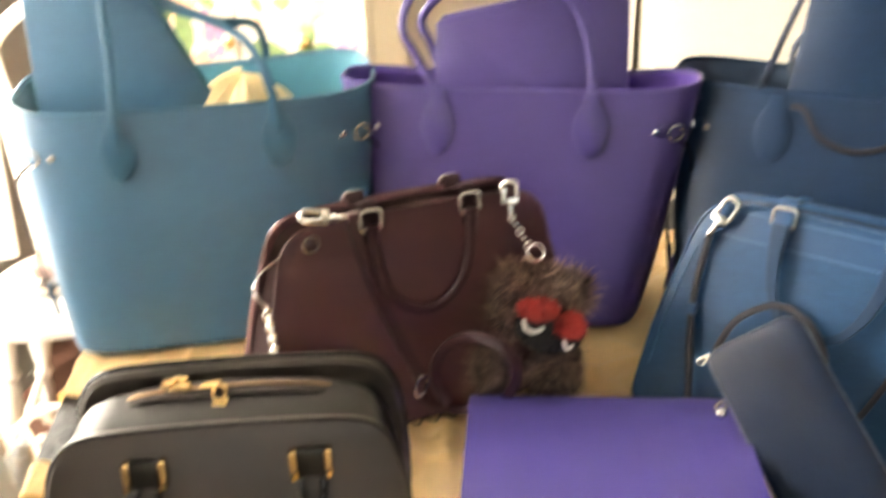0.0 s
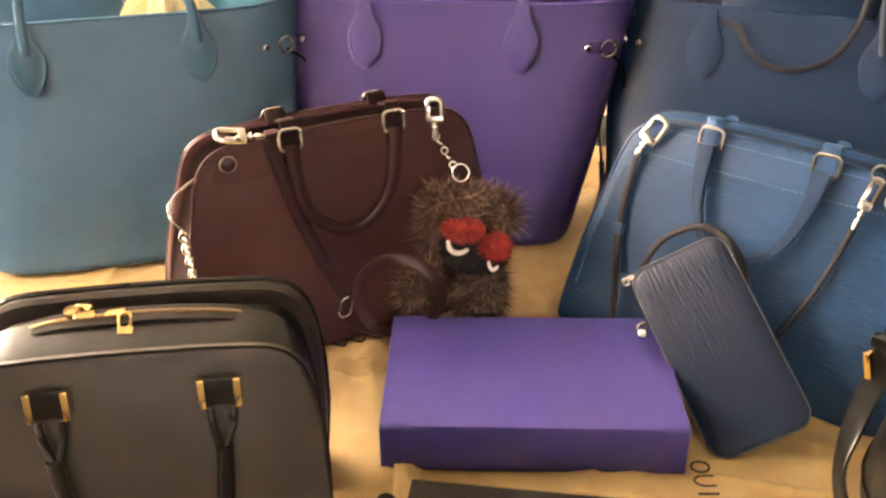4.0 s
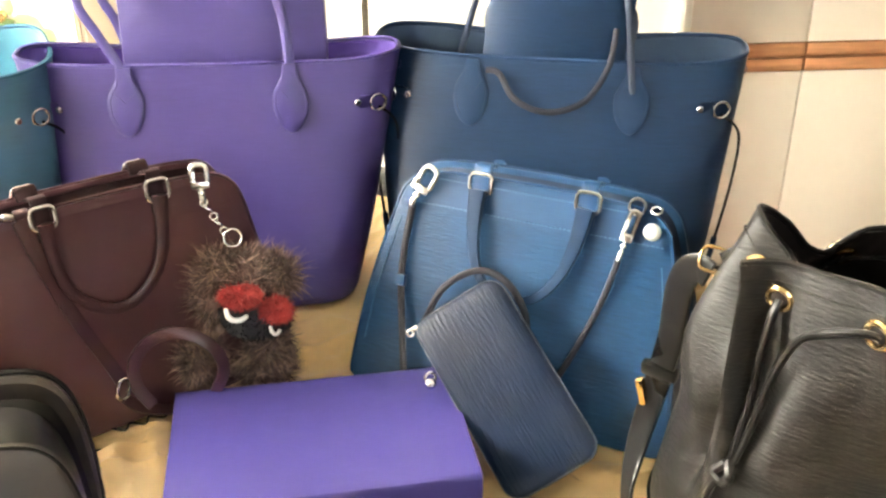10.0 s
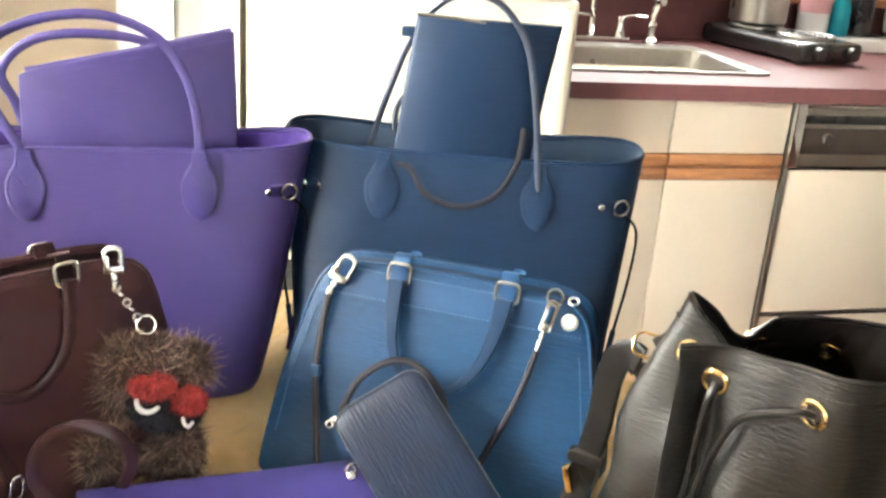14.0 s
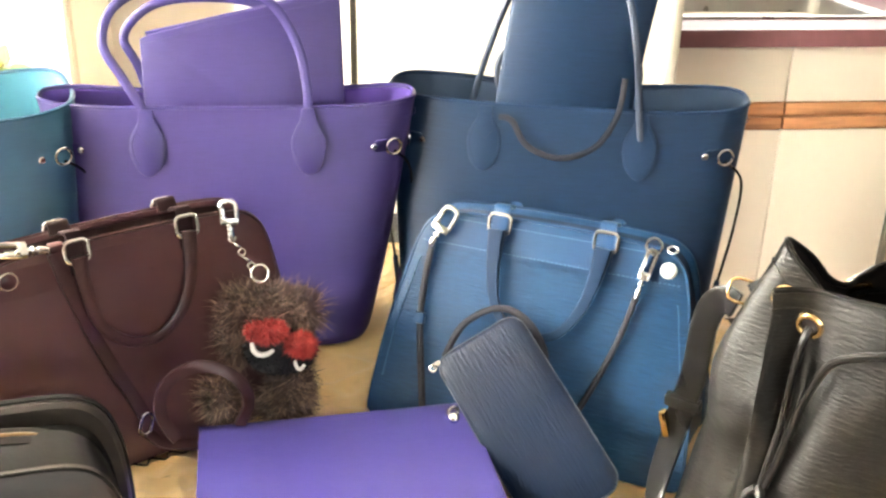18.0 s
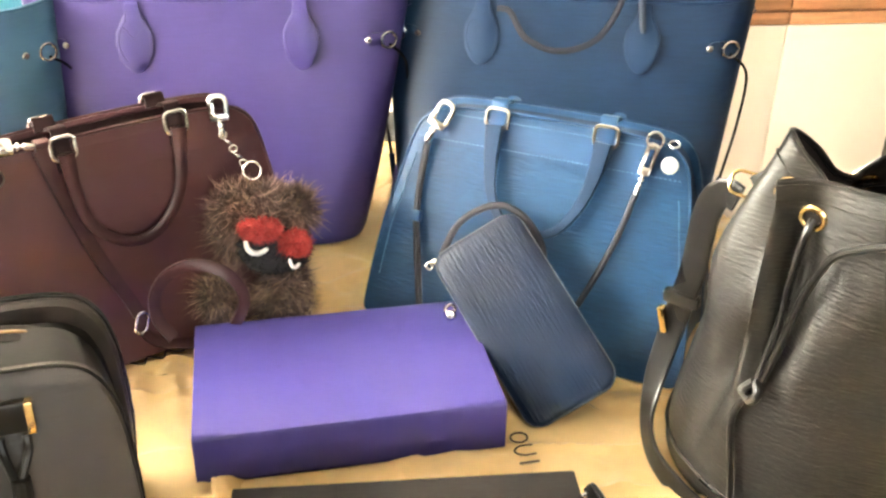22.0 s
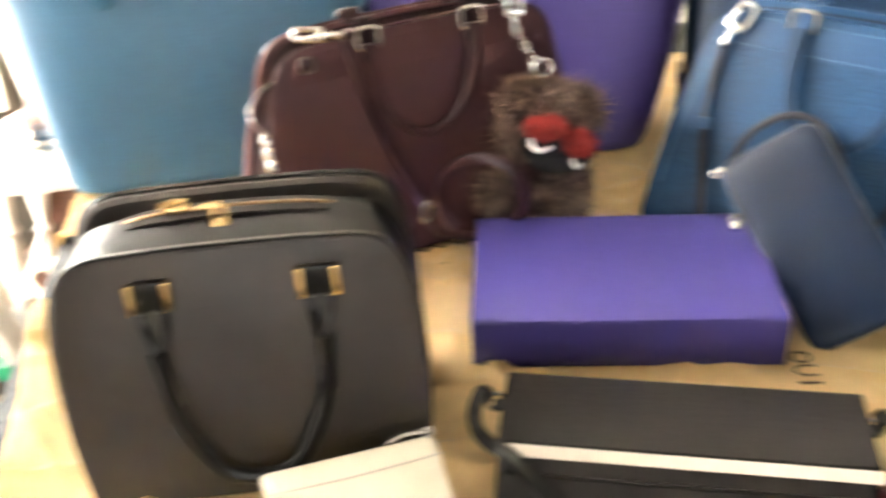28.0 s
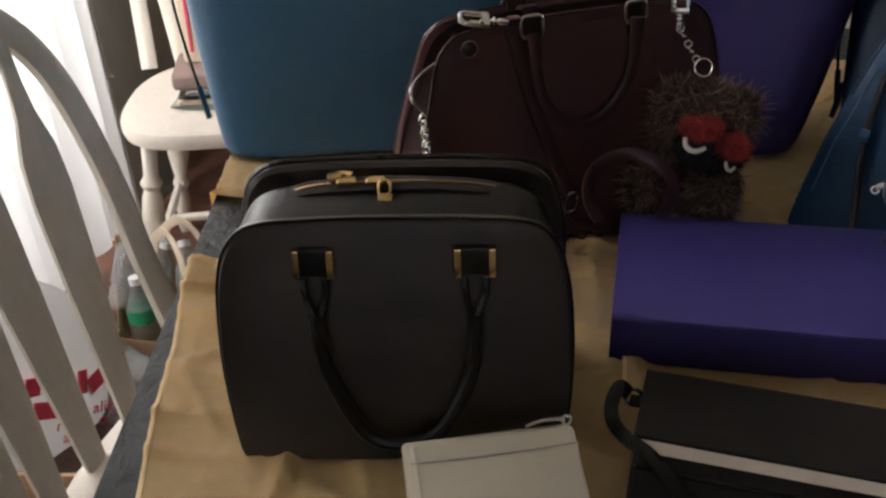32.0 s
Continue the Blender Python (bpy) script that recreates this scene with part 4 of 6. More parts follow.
# ---- chairs ----
def windsor(m, label, slats, wide=1.0, bulge=0.0):
    t = thing("windsor_chair", m, label, "chair", "whitewashed chairs round the table")
    shape = []
    for i in range(40):
        a = 2 * math.pi * i / 40
        c, s = math.cos(a), math.sin(a)
        w = 0.215 - 0.02 * s
        shape.append((w * math.copysign(abs(c) ** 0.7, c), 0.205 * math.copysign(abs(s) ** 0.75, s)))
    part("seat", slab(shape, 0.04, 0.012, (0, 0, 0.42)), "wood_white", t)
    prof = [(0.012, 0.0), (0.016, 0.02), (0.019, 0.10), (0.014, 0.13), (0.021, 0.15), (0.014, 0.17), (0.026, 0.24), (0.022, 0.30), (0.016, 0.32), (0.024, 0.335), (0.016, 0.35), (0.018, 0.43)]
    for sx in (-1, 1):
        for sy in (-1, 1):
            part("leg", lathe(prof, 14, at=(sx * 0.20, sy * 0.19, 0), turn=pose(0, 0, 0, -sy * -6, -sx * 7, 0)), "wood_white", t)
        part("stretcher", tube([(sx * 0.185, -0.17, 0.15), (sx * 0.182, 0, 0.15), (sx * 0.185, 0.17, 0.15)], 0.022, taper=lambda k: 0.7 + 1.2 * k * (1 - k)), "wood_white", t)
    part("stretcher", tube([(-0.18, 0, 0.15), (0, 0, 0.15), (0.18, 0, 0.15)], 0.022, taper=lambda k: 0.7 + 1.2 * k * (1 - k)), "wood_white", t)
    back = lambda x, s: (x, 0.18 + 0.34 * s, 0.452 + 0.94 * s)
    bow = [(0.198, 0), (0.205 + 0.34 * bulge, 0.156), (0.209 + 0.66 * bulge, 0.25), (0.211 + 0.8 * bulge, 0.33), (0.206 + 0.9 * bulge, 0.41), (0.188 + 0.9 * bulge, 0.47), (0.155 + 0.8 * bulge, 0.52), (0.10 + 0.6 * bulge, 0.56), (0, 0.583)]
    bow = bow + [(-x, s) for x, s in bow[-2::-1]]
    part("bow", tube([back(*q) for q in bow], 0.030 + 0.01 * wide, 0.028, up=(0, -0.94, 0.34)), "wood_white", t)
    for f, top, h in slats:
        widths = [(0, 0.7), (0.15, 0.95), (0.4, 1.35), (0.6, 1.55), (0.70, 1.4), (0.79, 0.75), (0.87, 0.5), (1, 0.45)]
        rings = []
        for q, w in [(a, w) for a, w in widths]:
            x, s = f + (top - f) * q, h * q
            o = Vector(back(x, s))
            n = Vector((0, -0.94, 0.34))
            hw = 0.0165 * w * wide
            rings.append([o + Vector((hw * c, 0, 0)) + n * d for c, d in ((-1, -0.003), (-0.6, -0.006), (0.6, -0.006), (1, -0.003), (1, 0.003), (0.6, 0.006), (-0.6, 0.006), (-1, 0.003))])
        part("slat", loft(rings), "wood_white", t, crease=60)
    return t


windsor(pose(-0.43, -0.41, 0, 0, 0, 90), "whitewashed wooden chair with a bowed slat back", ((0.054, 0.205, 0.50), (-0.029, 0.085, 0.56), (-0.106, 0.02, 0.57), (-0.155, -0.065, 0.56), (-0.195, -0.15, 0.50)), 1.4, 0.05)
windsor(pose(-0.965, 0.615, 0, 0, 0, 20), "whitewashed wooden chair with papers on its seat", [(0.062 * k, 0.088 * k, 0.56 - 0.018 * k * k) for k in (-2, -1, 0, 1, 2)])

# on the far chair's seat
t = thing("paper_stack", pose(-0.955, 0.590, 0.462, 0, 0, 18), "folded papers stacked on the chair seat", "papers")
for k in range(4):
    lap = [(0.092 - 0.006 * k, 0.004 + 0.010 * k), (0.02, 0.003 + 0.010 * k), (-0.07, 0.004 + 0.010 * k), (-0.094 + 0.004 * k, 0.008 + 0.010 * k), (-0.07, 0.011 + 0.010 * k), (0.0, 0.010 + 0.010 * k), (0.085, 0.0115 + 0.010 * k)]
    bm = loft([[Vector((x, y, z + 0.002 * math.sin(9 * y + k))) for x, z in lap] for y in (-0.075, -0.03, 0.02, 0.07)], closed=False)
    bmesh.ops.solidify(bm, geom=list(bm.faces), thickness=0.0015)
    part("sheet", bm, ("grey", "paper_pale", "dark_panel", "grey")[k], t, m=pose(0.006 * (k % 2), 0.004 * k, 0, 0, 0, k * 6 - 9))
t = thing("brown_parcel", pose(-0.950, 0.605, 0.504, 0, 0, 22), "flat mauve-brown paper parcel on the papers", "parcel")
part("wrap", block(0.21, 0.14, 0.035, (0, 0, 0.018), 0.012, 3), "parcel", t)
t = thing("paper_pouch", pose(-0.955, 0.600, 0.5395, -6, 0, 14), "pale paper pouch with a red printed strip", "pouch")
part("pouch_wall", block(0.15, 0.035, 0.20, (0, 0, 0.10), 0.012, 3), "paper_pale", t)
part("printed_strip", block(0.007, 0.003, 0.13, (-0.052, -0.0185, 0.09), 0.001), "ink_red", t, "red printed strip")


# ---- floor clutter ----
def paper_bag():
    t = thing("paper_shopping_bag", Matrix(), "collapsed brown paper shopping bag full of empty bottles", "shopping bag")
    rim = [Vector(p) for p in ((-1.165, 0.385, 0.205), (-0.82, 0.385, 0.19), (-0.84, 0.175, 0.105), (-1.05, 0.172, 0.10))]
    c = Vector((-0.975, 0.28, 0))
    level = []
    for p, q in zip(rim, rim[1:] + rim[:1]):
        level += [p.lerp(q, k / 24) for k in range(24)]

    def ring(high, grow, jag=0.0):
        out = []
        for i, p in enumerate(level):
            crumple = 1 + 0.035 * noise.noise((p.x * 14, p.y * 14, high * 5))
            q = c + (Vector((p.x, p.y, 0)) - c) * grow * crumple
            out.append((q.x, q.y, max(p.z * high + jag * (i % 2), 0.001)))
        return out

    part("bag_wall", loft([ring(0, 0.9), ring(0.05, 0.93), ring(0.5, 0.98), ring(0.8, 1.0), ring(1.0, 1.0, 0.004), ring(1.0, 0.985, 0.004), ring(0.5, 0.95), ring(0.05, 0.88)]), "paper", t)
    for pts in (((-1.06, 0.365, 0.15), (-1.045, 0.355, 0.225), (-0.99, 0.325, 0.272), (-0.945, 0.290, 0.235), (-0.928, 0.268, 0.15)),
                ((-1.06, 0.388, 0.16), (-1.045, 0.385, 0.225), (-0.99, 0.38, 0.268), (-0.945, 0.372, 0.235), (-0.925, 0.366, 0.16))):
        part("handle", tube(pts, 0.020, 0.003, up=(0.3, 1, 0), square=True), "paper_pale", t)


paper_bag()
BOTTLE = [(0.026, 0), (0.031, 0.006), (0.031, 0.05), (0.028, 0.056), (0.031, 0.062), (0.031, 0.12), (0.028, 0.14), (0.013, 0.175), (0.0125, 0.19), (0, 0.19)]


def bottle(m, labelled):
    t = thing("water_bottle", m, "empty clear plastic water bottle with a " + ("green label" if labelled else "white cap"), "bottle", "empty bottles by the chair")
    part("bottle_wall", lathe(BOTTLE, 14), "pet", t)
    part("cap", lathe([(0.0145, 0.186), (0.0145, 0.201), (0, 0.202)], 12), "porcelain", t)
    if labelled:
        part("bottle_label", lathe([(0.0316, 0.102), (0.0316, 0.122), (0.0298, 0.132)], 14), "green", t)


for k, (x, y, z, rx, ry, rz) in enumerate([(-1.020, 0.222, 0.006, -8, -4, 0), (-1.090, 0.250, 0.105, -48, -12, 0), (-1.070, 0.300, 0.035, -20, 14, 0), (-0.955, 0.245, 0.02, -14, 10, 0), (-0.935, 0.285, 0.05, -30, -20, 0), (-1.04, 0.125, 0.033, 90, 0, 76),
                                          (-0.90, 0.11, 0.033, 90, 0, 100), (-0.93, 0.04, 0.033, 90, 0, 60), (-0.985, 0.035, 0.033, 90, 0, 78), (-1.02, 0.122, 0.094, 90, 0, 72), (-0.90, 0.03, 0.096, 90, 0, 62)]):
    bottle(pose(x, y, z, rx, ry, rz), k == 0)


def grocery_bag():
    t = thing("grocery_bag", pose(-1.153, -0.04, 0, 0, 0, 67.3), "white plastic grocery bag with red print", "shopping bag")
    rings = []
    n = 48
    for z, a, b in ((0.0, 0.13, 0.09), (0.02, 0.165, 0.115), (0.10, 0.18, 0.132), (0.20, 0.178, 0.130), (0.26, 0.16, 0.10), (0.305, 0.12, 0.05), (0.325, 0.10, 0.03)):
        ring = []
        for i in range(n):
            th = 6.2832 * i / n
            c, s = math.cos(th), math.sin(th)
            k = 1 + 0.02 * noise.noise((c * 3, s * 3, z * 9)) + 0.015 * noise.noise((c * 9, s * 9, z * 20))
            ring.append((a * k * math.copysign(abs(c) ** 0.75, c), b * k * math.copysign(abs(s) ** 0.75, s), z))
        rings.append(ring)
    part("bag_wall", loft(rings), "bag_white", t)
    for s in (-1, 1):
        part("loop_handle", tube([(s * 0.03, 0, 0.295), (s * 0.05, 0.02, 0.318), (s * 0.08, 0.04, 0.315), (s * 0.11, 0.05, 0.29), (s * 0.13, 0.05, 0.25)], 0.035, 0.004, up=(0, 1, 0), square=True), "bag_white", t)
    # printed band, bars and words slope down the sagging side
    skin = lambda x: -0.134 * (1 - min(abs(x) / 0.182, 0.98) ** 2.67) ** 0.375 - 0.003
    put = lambda nm, w, h, x, z, tilt=24: part(nm, block(w, 0.004, h, (x, skin(x), z), 0.001, turn=pose(0, 0, 0, 0, tilt, -40 * x)), "ink_red", t, "red print")
    put("printed_bar", 0.012, 0.046, -0.082, 0.252)
    put("printed_bar", 0.012, 0.046, -0.050, 0.238)
    put("printed_bar", 0.024, 0.011, -0.066, 0.245)
    put("printed_bar", 0.030, 0.036, -0.006, 0.205)
    put("printed_band", 0.085, 0.034, -0.062, 0.182, 30)
    put("printed_band", 0.075, 0.034, 0.012, 0.138, 30)
    put("printed_bar", 0.050, 0.034, 0.115, 0.128, -20)
    put("printed_bar", 0.018, 0.050, 0.085, 0.150, 14)
    for x, z, words in ((-0.075, 0.122, "on"), (0.005, 0.092, "rand"), (0.085, 0.070, "ality"), (-0.070, 0.086, "tor"), (0.010, 0.058, "and"), (0.090, 0.036, "os!")):
        cu = bpy.data.curves.new("word", "FONT")
        cu.body, cu.size, cu.extrude = words, 0.034, 0.0006
        ob = new("printed_word", cu)
        ob.parent = t
        ob.matrix_basis = pose(x, skin(x + 0.02) - 0.004, z, 90, 22, -40 * x)
        cu.materials.append(M["ink_red"])


grocery_bag()
t = thing("cardboard_box", pose(-0.97, -0.36, 0, 0, 0, 12), "open brown cardboard box on the floor", "box")
for x, y, w, d in ((0, -0.12, 0.32, 0.008), (0, 0.12, 0.32, 0.008), (-0.156, 0, 0.008, 0.232), (0.156, 0, 0.008, 0.232)):
    part("box_wall", block(w, d, 0.14, (x, y, 0.078), 0.001), "paper", t)
part("box_floor", block(0.31, 0.23, 0.008, (0, 0, 0.004)), "paper", t)


# ---- handbags ----
def rivet(r=0.005, h=0.003):
    return lathe([(r, 0), (r, h * 0.5), (r * 0.7, h), (0, h)], 12)


def tote(name, m, key, lean, depth, label, handles, side_n=2.6, foot=0.150):
    """Open tote: base front line on local x, front leaning back by `lean` at the rim, opening `depth` deep there."""
    t = thing(name, m, label, "tote bag", "three open totes in a row")
    H, N = 0.29, 64

    def section(h, inset=0.0):
        a = foot + (0.222 - foot) * h ** 0.85 - inset
        y0, y1 = lean * h, 0.155 + (lean + depth - 0.155) * h
        b, yc, e = (y1 - y0) / 2 - inset, (y0 + y1) / 2, 5.0 - (5.0 - side_n) * h
        return a, b, yc, e

    def ring(h, inset=0.0, z=None, shrink=1.0):
        a, b, yc, e = section(h, inset)
        out = []
        for i in range(N):
            th = 2 * math.pi * i / N
            c, s = math.cos(th), math.sin(th)
            x, y = a * shrink * math.copysign(abs(c) ** (2 / e), c), yc + b * shrink * math.copysign(abs(s) ** (2 / e), s)
            y += 0.003 * noise.noise((x * 8, h * 3, 4 + lean)) * (1 if s < 0 else 0.4)
            # the rim dips a little between the handles and rises at the ends
            zz = (h * H if z is None else z) + (0.008 * (abs(c) ** 4) + 0.020 * max(0.0, s) * abs(c)) * h ** 3
            out.append((x, y, zz))
        return out

    def front(x, z, out=0.002):
        a, b, yc, e = section(z / H)
        return (x, yc - b * (1 - min(abs(x / a), 0.995) ** e) ** (1 / e) - out, z)

    hs = [0.05, 0.12, 0.25, 0.4, 0.55, 0.7, 0.82, 0.92, 1.0]
    part("body", loft([ring(0.0, 0.008, 0.0), ring(0.01, 0.002, 0.004), ring(0.03, 0, 0.011)] + [ring(h) for h in hs], caps=(True, False)), key, t)
    part("lining", loft([ring(1.0, 0.0002)] + [ring(h, 0.004) for h in (0.985, 0.9, 0.7, 0.45, 0.2, 0.06)] + [ring(0.05, 0.01)], caps=(False, True)), key + "_in", t, "suede-like lining")
    part("rim_binding", tube(ring(1.0, 0.0015), 0.0055, seg=6, closed=True, smooth=0), key + "_edge", t)
    bind = [Vector(p) + Vector((0, 0, -0.016)) for p in ring(0.985, -0.0012)]
    part("rim_stitch_line", tube(bind, 0.0012, seg=4, closed=True, smooth=0), key + "_edge", t)
    # leaf-shaped handle tabs
    for sx in (-1, 1):
        half_leaf = [(0.0060, -0.0345), (0.0120, -0.0290), (0.0180, -0.0180), (0.0208, -0.0040), (0.0200, 0.0080), (0.0150, 0.0190), (0.0095, 0.0280), (0.0075, 0.042)]
        leaf = [(0, -0.0365)] + half_leaf + [(-x, y) for x, y in half_leaf[::-1]]
        p0, p1 = Vector(front(sx * 0.093, 0.21)), Vector(front(sx * 0.093, 0.285))
        tilt = math.degrees(math.atan2((p1 - p0).y, (p1 - p0).z))
        q = part("handle_tab", slab(leaf, 0.003, 0.0012, front(sx * 0.093, 0.248, 0.0005), pose(0, 0, 0, 90 - tilt)), key + "_edge", t)
        part("tab_seam", tube([(x * 0.82, y * 0.82, 0.0032) for x, y in leaf[:-1]], 0.0012, seg=4, smooth=3), key, q, m=Matrix.Translation(front(sx * 0.093, 0.248, 0.0005)) @ pose(0, 0, 0, 90 - tilt))
        part("tab_stitch", tube([(-0.0105, 0.014, 0.0033), (0, 0.001, 0.0035), (0.0105, 0.014, 0.0033)], 0.0011, seg=4, smooth=0), key, q, m=Matrix.Translation(front(sx * 0.093, 0.248, 0.0005)) @ pose(0, 0, 0, 90 - tilt))
    for path in handles:
        part("handle", tube(path, 0.0115 if key != "navy" else 0.0082, 0.0046, seg=10, up=(0, -1, 0.15), square=False), key + "_edge" if key != "navy" else "navy_strap", t)
    # side rings, studs and hanging laces
    for sx in (-1, 1):
        p = front(sx * 0.190, 0.243, 0.0)
        turn = pose(0, 0, 0, 90, 0, sx * 22)
        r = part("side_ring", torus(0.0095, 0.0016, (p[0] + sx * 0.004, p[1] - 0.006, p[2]), turn), "silver", t, "steel side ring")
        part("ring_tab", slab(loop_outline(0.026, 0.015, 0.007), 0.003, 0.001, (p[0] - sx * 0.010, p[1] - 0.001, p[2]), turn), key, r)
        s = front(sx * 0.170, 0.243, 0.002)
        part("stud", rivet(0.0042), "silver", r, m=Matrix.Translation(s) @ pose(0, 0, 0, 90, 0, sx * 14))
        a, b, yc, e = section(0.8)
        lace = part("lace", tube([(p[0] + sx * 0.005, p[1] - 0.004, 0.237), (sx * (a + 0.004), p[1] + 0.012, 0.21), (sx * (a + 0.004), p[1] + 0.016, 0.15), (sx * (a - 0.008), p[1] + 0.006, 0.075)], 0.0035, seg=6), "black_s", t, "thin dark cinch lace")
        part("lace_tip", tube([(sx * (a - 0.008), p[1] + 0.006, 0.078), (sx * (a - 0.011), p[1] + 0.003, 0.058), (sx * (a - 0.015), p[1], 0.036)], 0.008, 0.005, seg=6), key + "_edge", lace)
    return t


# purple tote
tote("purple_tote", pose(0.006, -0.043, TABLE, 0, 0, -1), "purple", 0.060, 0.07, "purple grained leather tote standing upright on yellow cloth",
     [[(x, 0.056 + 0.2 * (z - 0.262), z) for x, z in ((-0.093, 0.258), (-0.097, 0.288), (-0.118, 0.325), (-0.137, 0.362), (-0.122, 0.402), (-0.07, 0.427), (-0.005, 0.432), (0.05, 0.410), (0.081, 0.365), (0.092, 0.315), (0.093, 0.258))],
      [(x, 0.13 + 0.05 * (z - 0.262), z) for x, z in ((-0.093, 0.25), (-0.11, 0.32), (-0.125, 0.36), (-0.09, 0.395), (-0.03, 0.405), (0.04, 0.395), (0.08, 0.35), (0.093, 0.25))]], side_n=3.2, foot=0.158)
t = thing("purple_pouch", pose(0.03, 0.065, TABLE + 0.20, -6, 0, 0), "flat purple leather pouch standing in the purple tote", "pouch")
part("pouch_wall", slab([(-0.125, 0), (0.112, 0), (0.114, 0.10), (0.111, 0.215), (0.10, 0.2165), (-0.115, 0.165), (-0.125, 0.16)], 0.012, 0.003, turn=FACE), "purple", t)
part("zip", tube([(-0.118, -0.006, 0.166), (0.0, -0.006, 0.192), (0.108, -0.006, 0.218)], 0.005, seg=6), "purple_edge", t)
part("stitch_line", tube([(-0.118, -0.0122, 0.155), (0.104, -0.0122, 0.206)], 0.001, seg=4, smooth=0), "purple_edge", t)

# teal tote
tote("teal_tote", pose(-0.340, -0.128, TABLE, 0, 0, 20), "teal", 0.050, 0.225, "teal grained leather tote standing open beside a chair",
     [[(x, y, z) for x, y, z in ((0.093, 0.042, 0.258), (0.091, 0.046, 0.295), (0.076, 0.06, 0.345), (0.05, 0.08, 0.372), (-0.01, 0.10, 0.40), (-0.06, 0.10, 0.43), (-0.088, 0.085, 0.42), (-0.088, 0.06, 0.35), (-0.092, 0.044, 0.29), (-0.093, 0.042, 0.258))],
      [(0.09, 0.285, 0.25), (0.088, 0.275, 0.31), (0.075, 0.22, 0.352), (0.03, 0.17, 0.368), (-0.05, 0.17, 0.395), (-0.085, 0.22, 0.38), (-0.09, 0.28, 0.31), (-0.09, 0.285, 0.25)]], side_n=4.0, foot=0.182)
t = thing("teal_pouch", pose(-0.44, -0.03, TABLE + 0.17, -8, 0, 20), "flat teal leather pouch leaning in the teal tote", "pouch")
part("pouch_wall", slab([(-0.13, 0.0), (0.125, 0.0), (0.072, 0.12), (0.0, 0.27), (-0.01, 0.275), (-0.13, 0.285)], 0.012, 0.003, turn=FACE), "teal", t)
part("zip", tube([(0.124, -0.006, 0.006), (0.073, -0.006, 0.122), (0.002, -0.006, 0.27)], 0.005, seg=6, smooth=2), "teal_in", t)
bm = bmesh.new()
rings = []
for k in range(11):
    a = math.pi * k / 10
    r = 0.062 * math.sin(a) ** 0.8 + 0.001
    rings.append([(r * (1 + 0.10 * math.sin(th * 7 + 0.5) * math.sin(a) + 0.25 * noise.noise((math.cos(th) * 2.2, math.sin(th) * 2.2, k * 0.35))) * math.cos(th), 0.7 * r * (1 + 0.12 * math.sin(th * 7 + 0.5)) * math.sin(th), 0.088 - 0.088 * math.cos(a) + 0.02 * noise.noise((math.cos(th) * 3, math.sin(th) * 3, 1))) for th in np.linspace(0, 2 * math.pi, 61)[:-1]])
loft(rings, bm=bm)
solid("stuffing_cloth", bm, "pale_cloth", "pale yellow dust bag bunched inside the teal tote", "dust bag", m=pose(-0.335, 0.02, TABLE + 0.125, 0, 0, 20))

# navy tote
tote("navy_tote", pose(0.378, -0.092, TABLE, 0, 0, -15.6), "navy", 0.093, 0.115, "navy grained leather tote standing open behind a blue bag",
     [[(0.093, 0.082, 0.258), (0.089, 0.086, 0.29), (0.080, 0.090, 0.36), (0.062, 0.10, 0.43), (0.022, 0.11, 0.472), (-0.03, 0.125, 0.468), (-0.07, 0.14, 0.42), (-0.10, 0.15, 0.34), (-0.12, 0.165, 0.27)],
      [(-0.085, 0.20, 0.25), (-0.09, 0.205, 0.32), (-0.05, 0.20, 0.345), (0.05, 0.20, 0.345), (0.09, 0.205, 0.32), (0.085, 0.20, 0.25)]], side_n=3.0, foot=0.18)
t = thing("navy_strap", pose(0.388, -0.092, TABLE, 0, 0, -15.6), "thin navy wrist strap drooping over the tote's rim", "strap")
part("strap", tube([(-0.086, 0.080, 0.278), (-0.07, 0.077, 0.275), (-0.05, 0.068, 0.248), (-0.012, 0.064, 0.236), (0.03, 0.068, 0.25), (0.054, 0.078, 0.288), (0.060, 0.09, 0.33)], 0.0075, 0.0035, up=(0, -1, 0)), "grey_edge", t)
t = thing("navy_pouch", pose(0.388, -0.092, TABLE, 0, 0, -15.6), "slim navy leather pouch standing in the navy tote", "pouch")
o = lambda k, z, y, w0, w1: [(w0, y - k, z), (w0 + 0.006, y - k - 0.004, z), (w1 - 0.006, y - k - 0.004, z), (w1, y - k, z), (w1, y + k, z), (w0, y + k, z)]
part("pouch_wall", loft([o(0.012, 0.245, 0.112, -0.098, 0.066), o(0.013, 0.30, 0.116, -0.092, 0.072), o(0.010, 0.38, 0.118, -0.083, 0.083), o(0.004, 0.447, 0.120, -0.075, 0.094)]), "navy", t)
part("zip", tube([(-0.075, 0.118, 0.449), (-0.02, 0.112, 0.447), (0.03, 0.116, 0.443), (0.094, 0.120, 0.445)], 0.004, seg=6), "silver", t, "steel zip")
part("ring_tab", block(0.018, 0.006, 0.012, (-0.083, 0.118, 0.428), 0.003), "navy_edge", t)


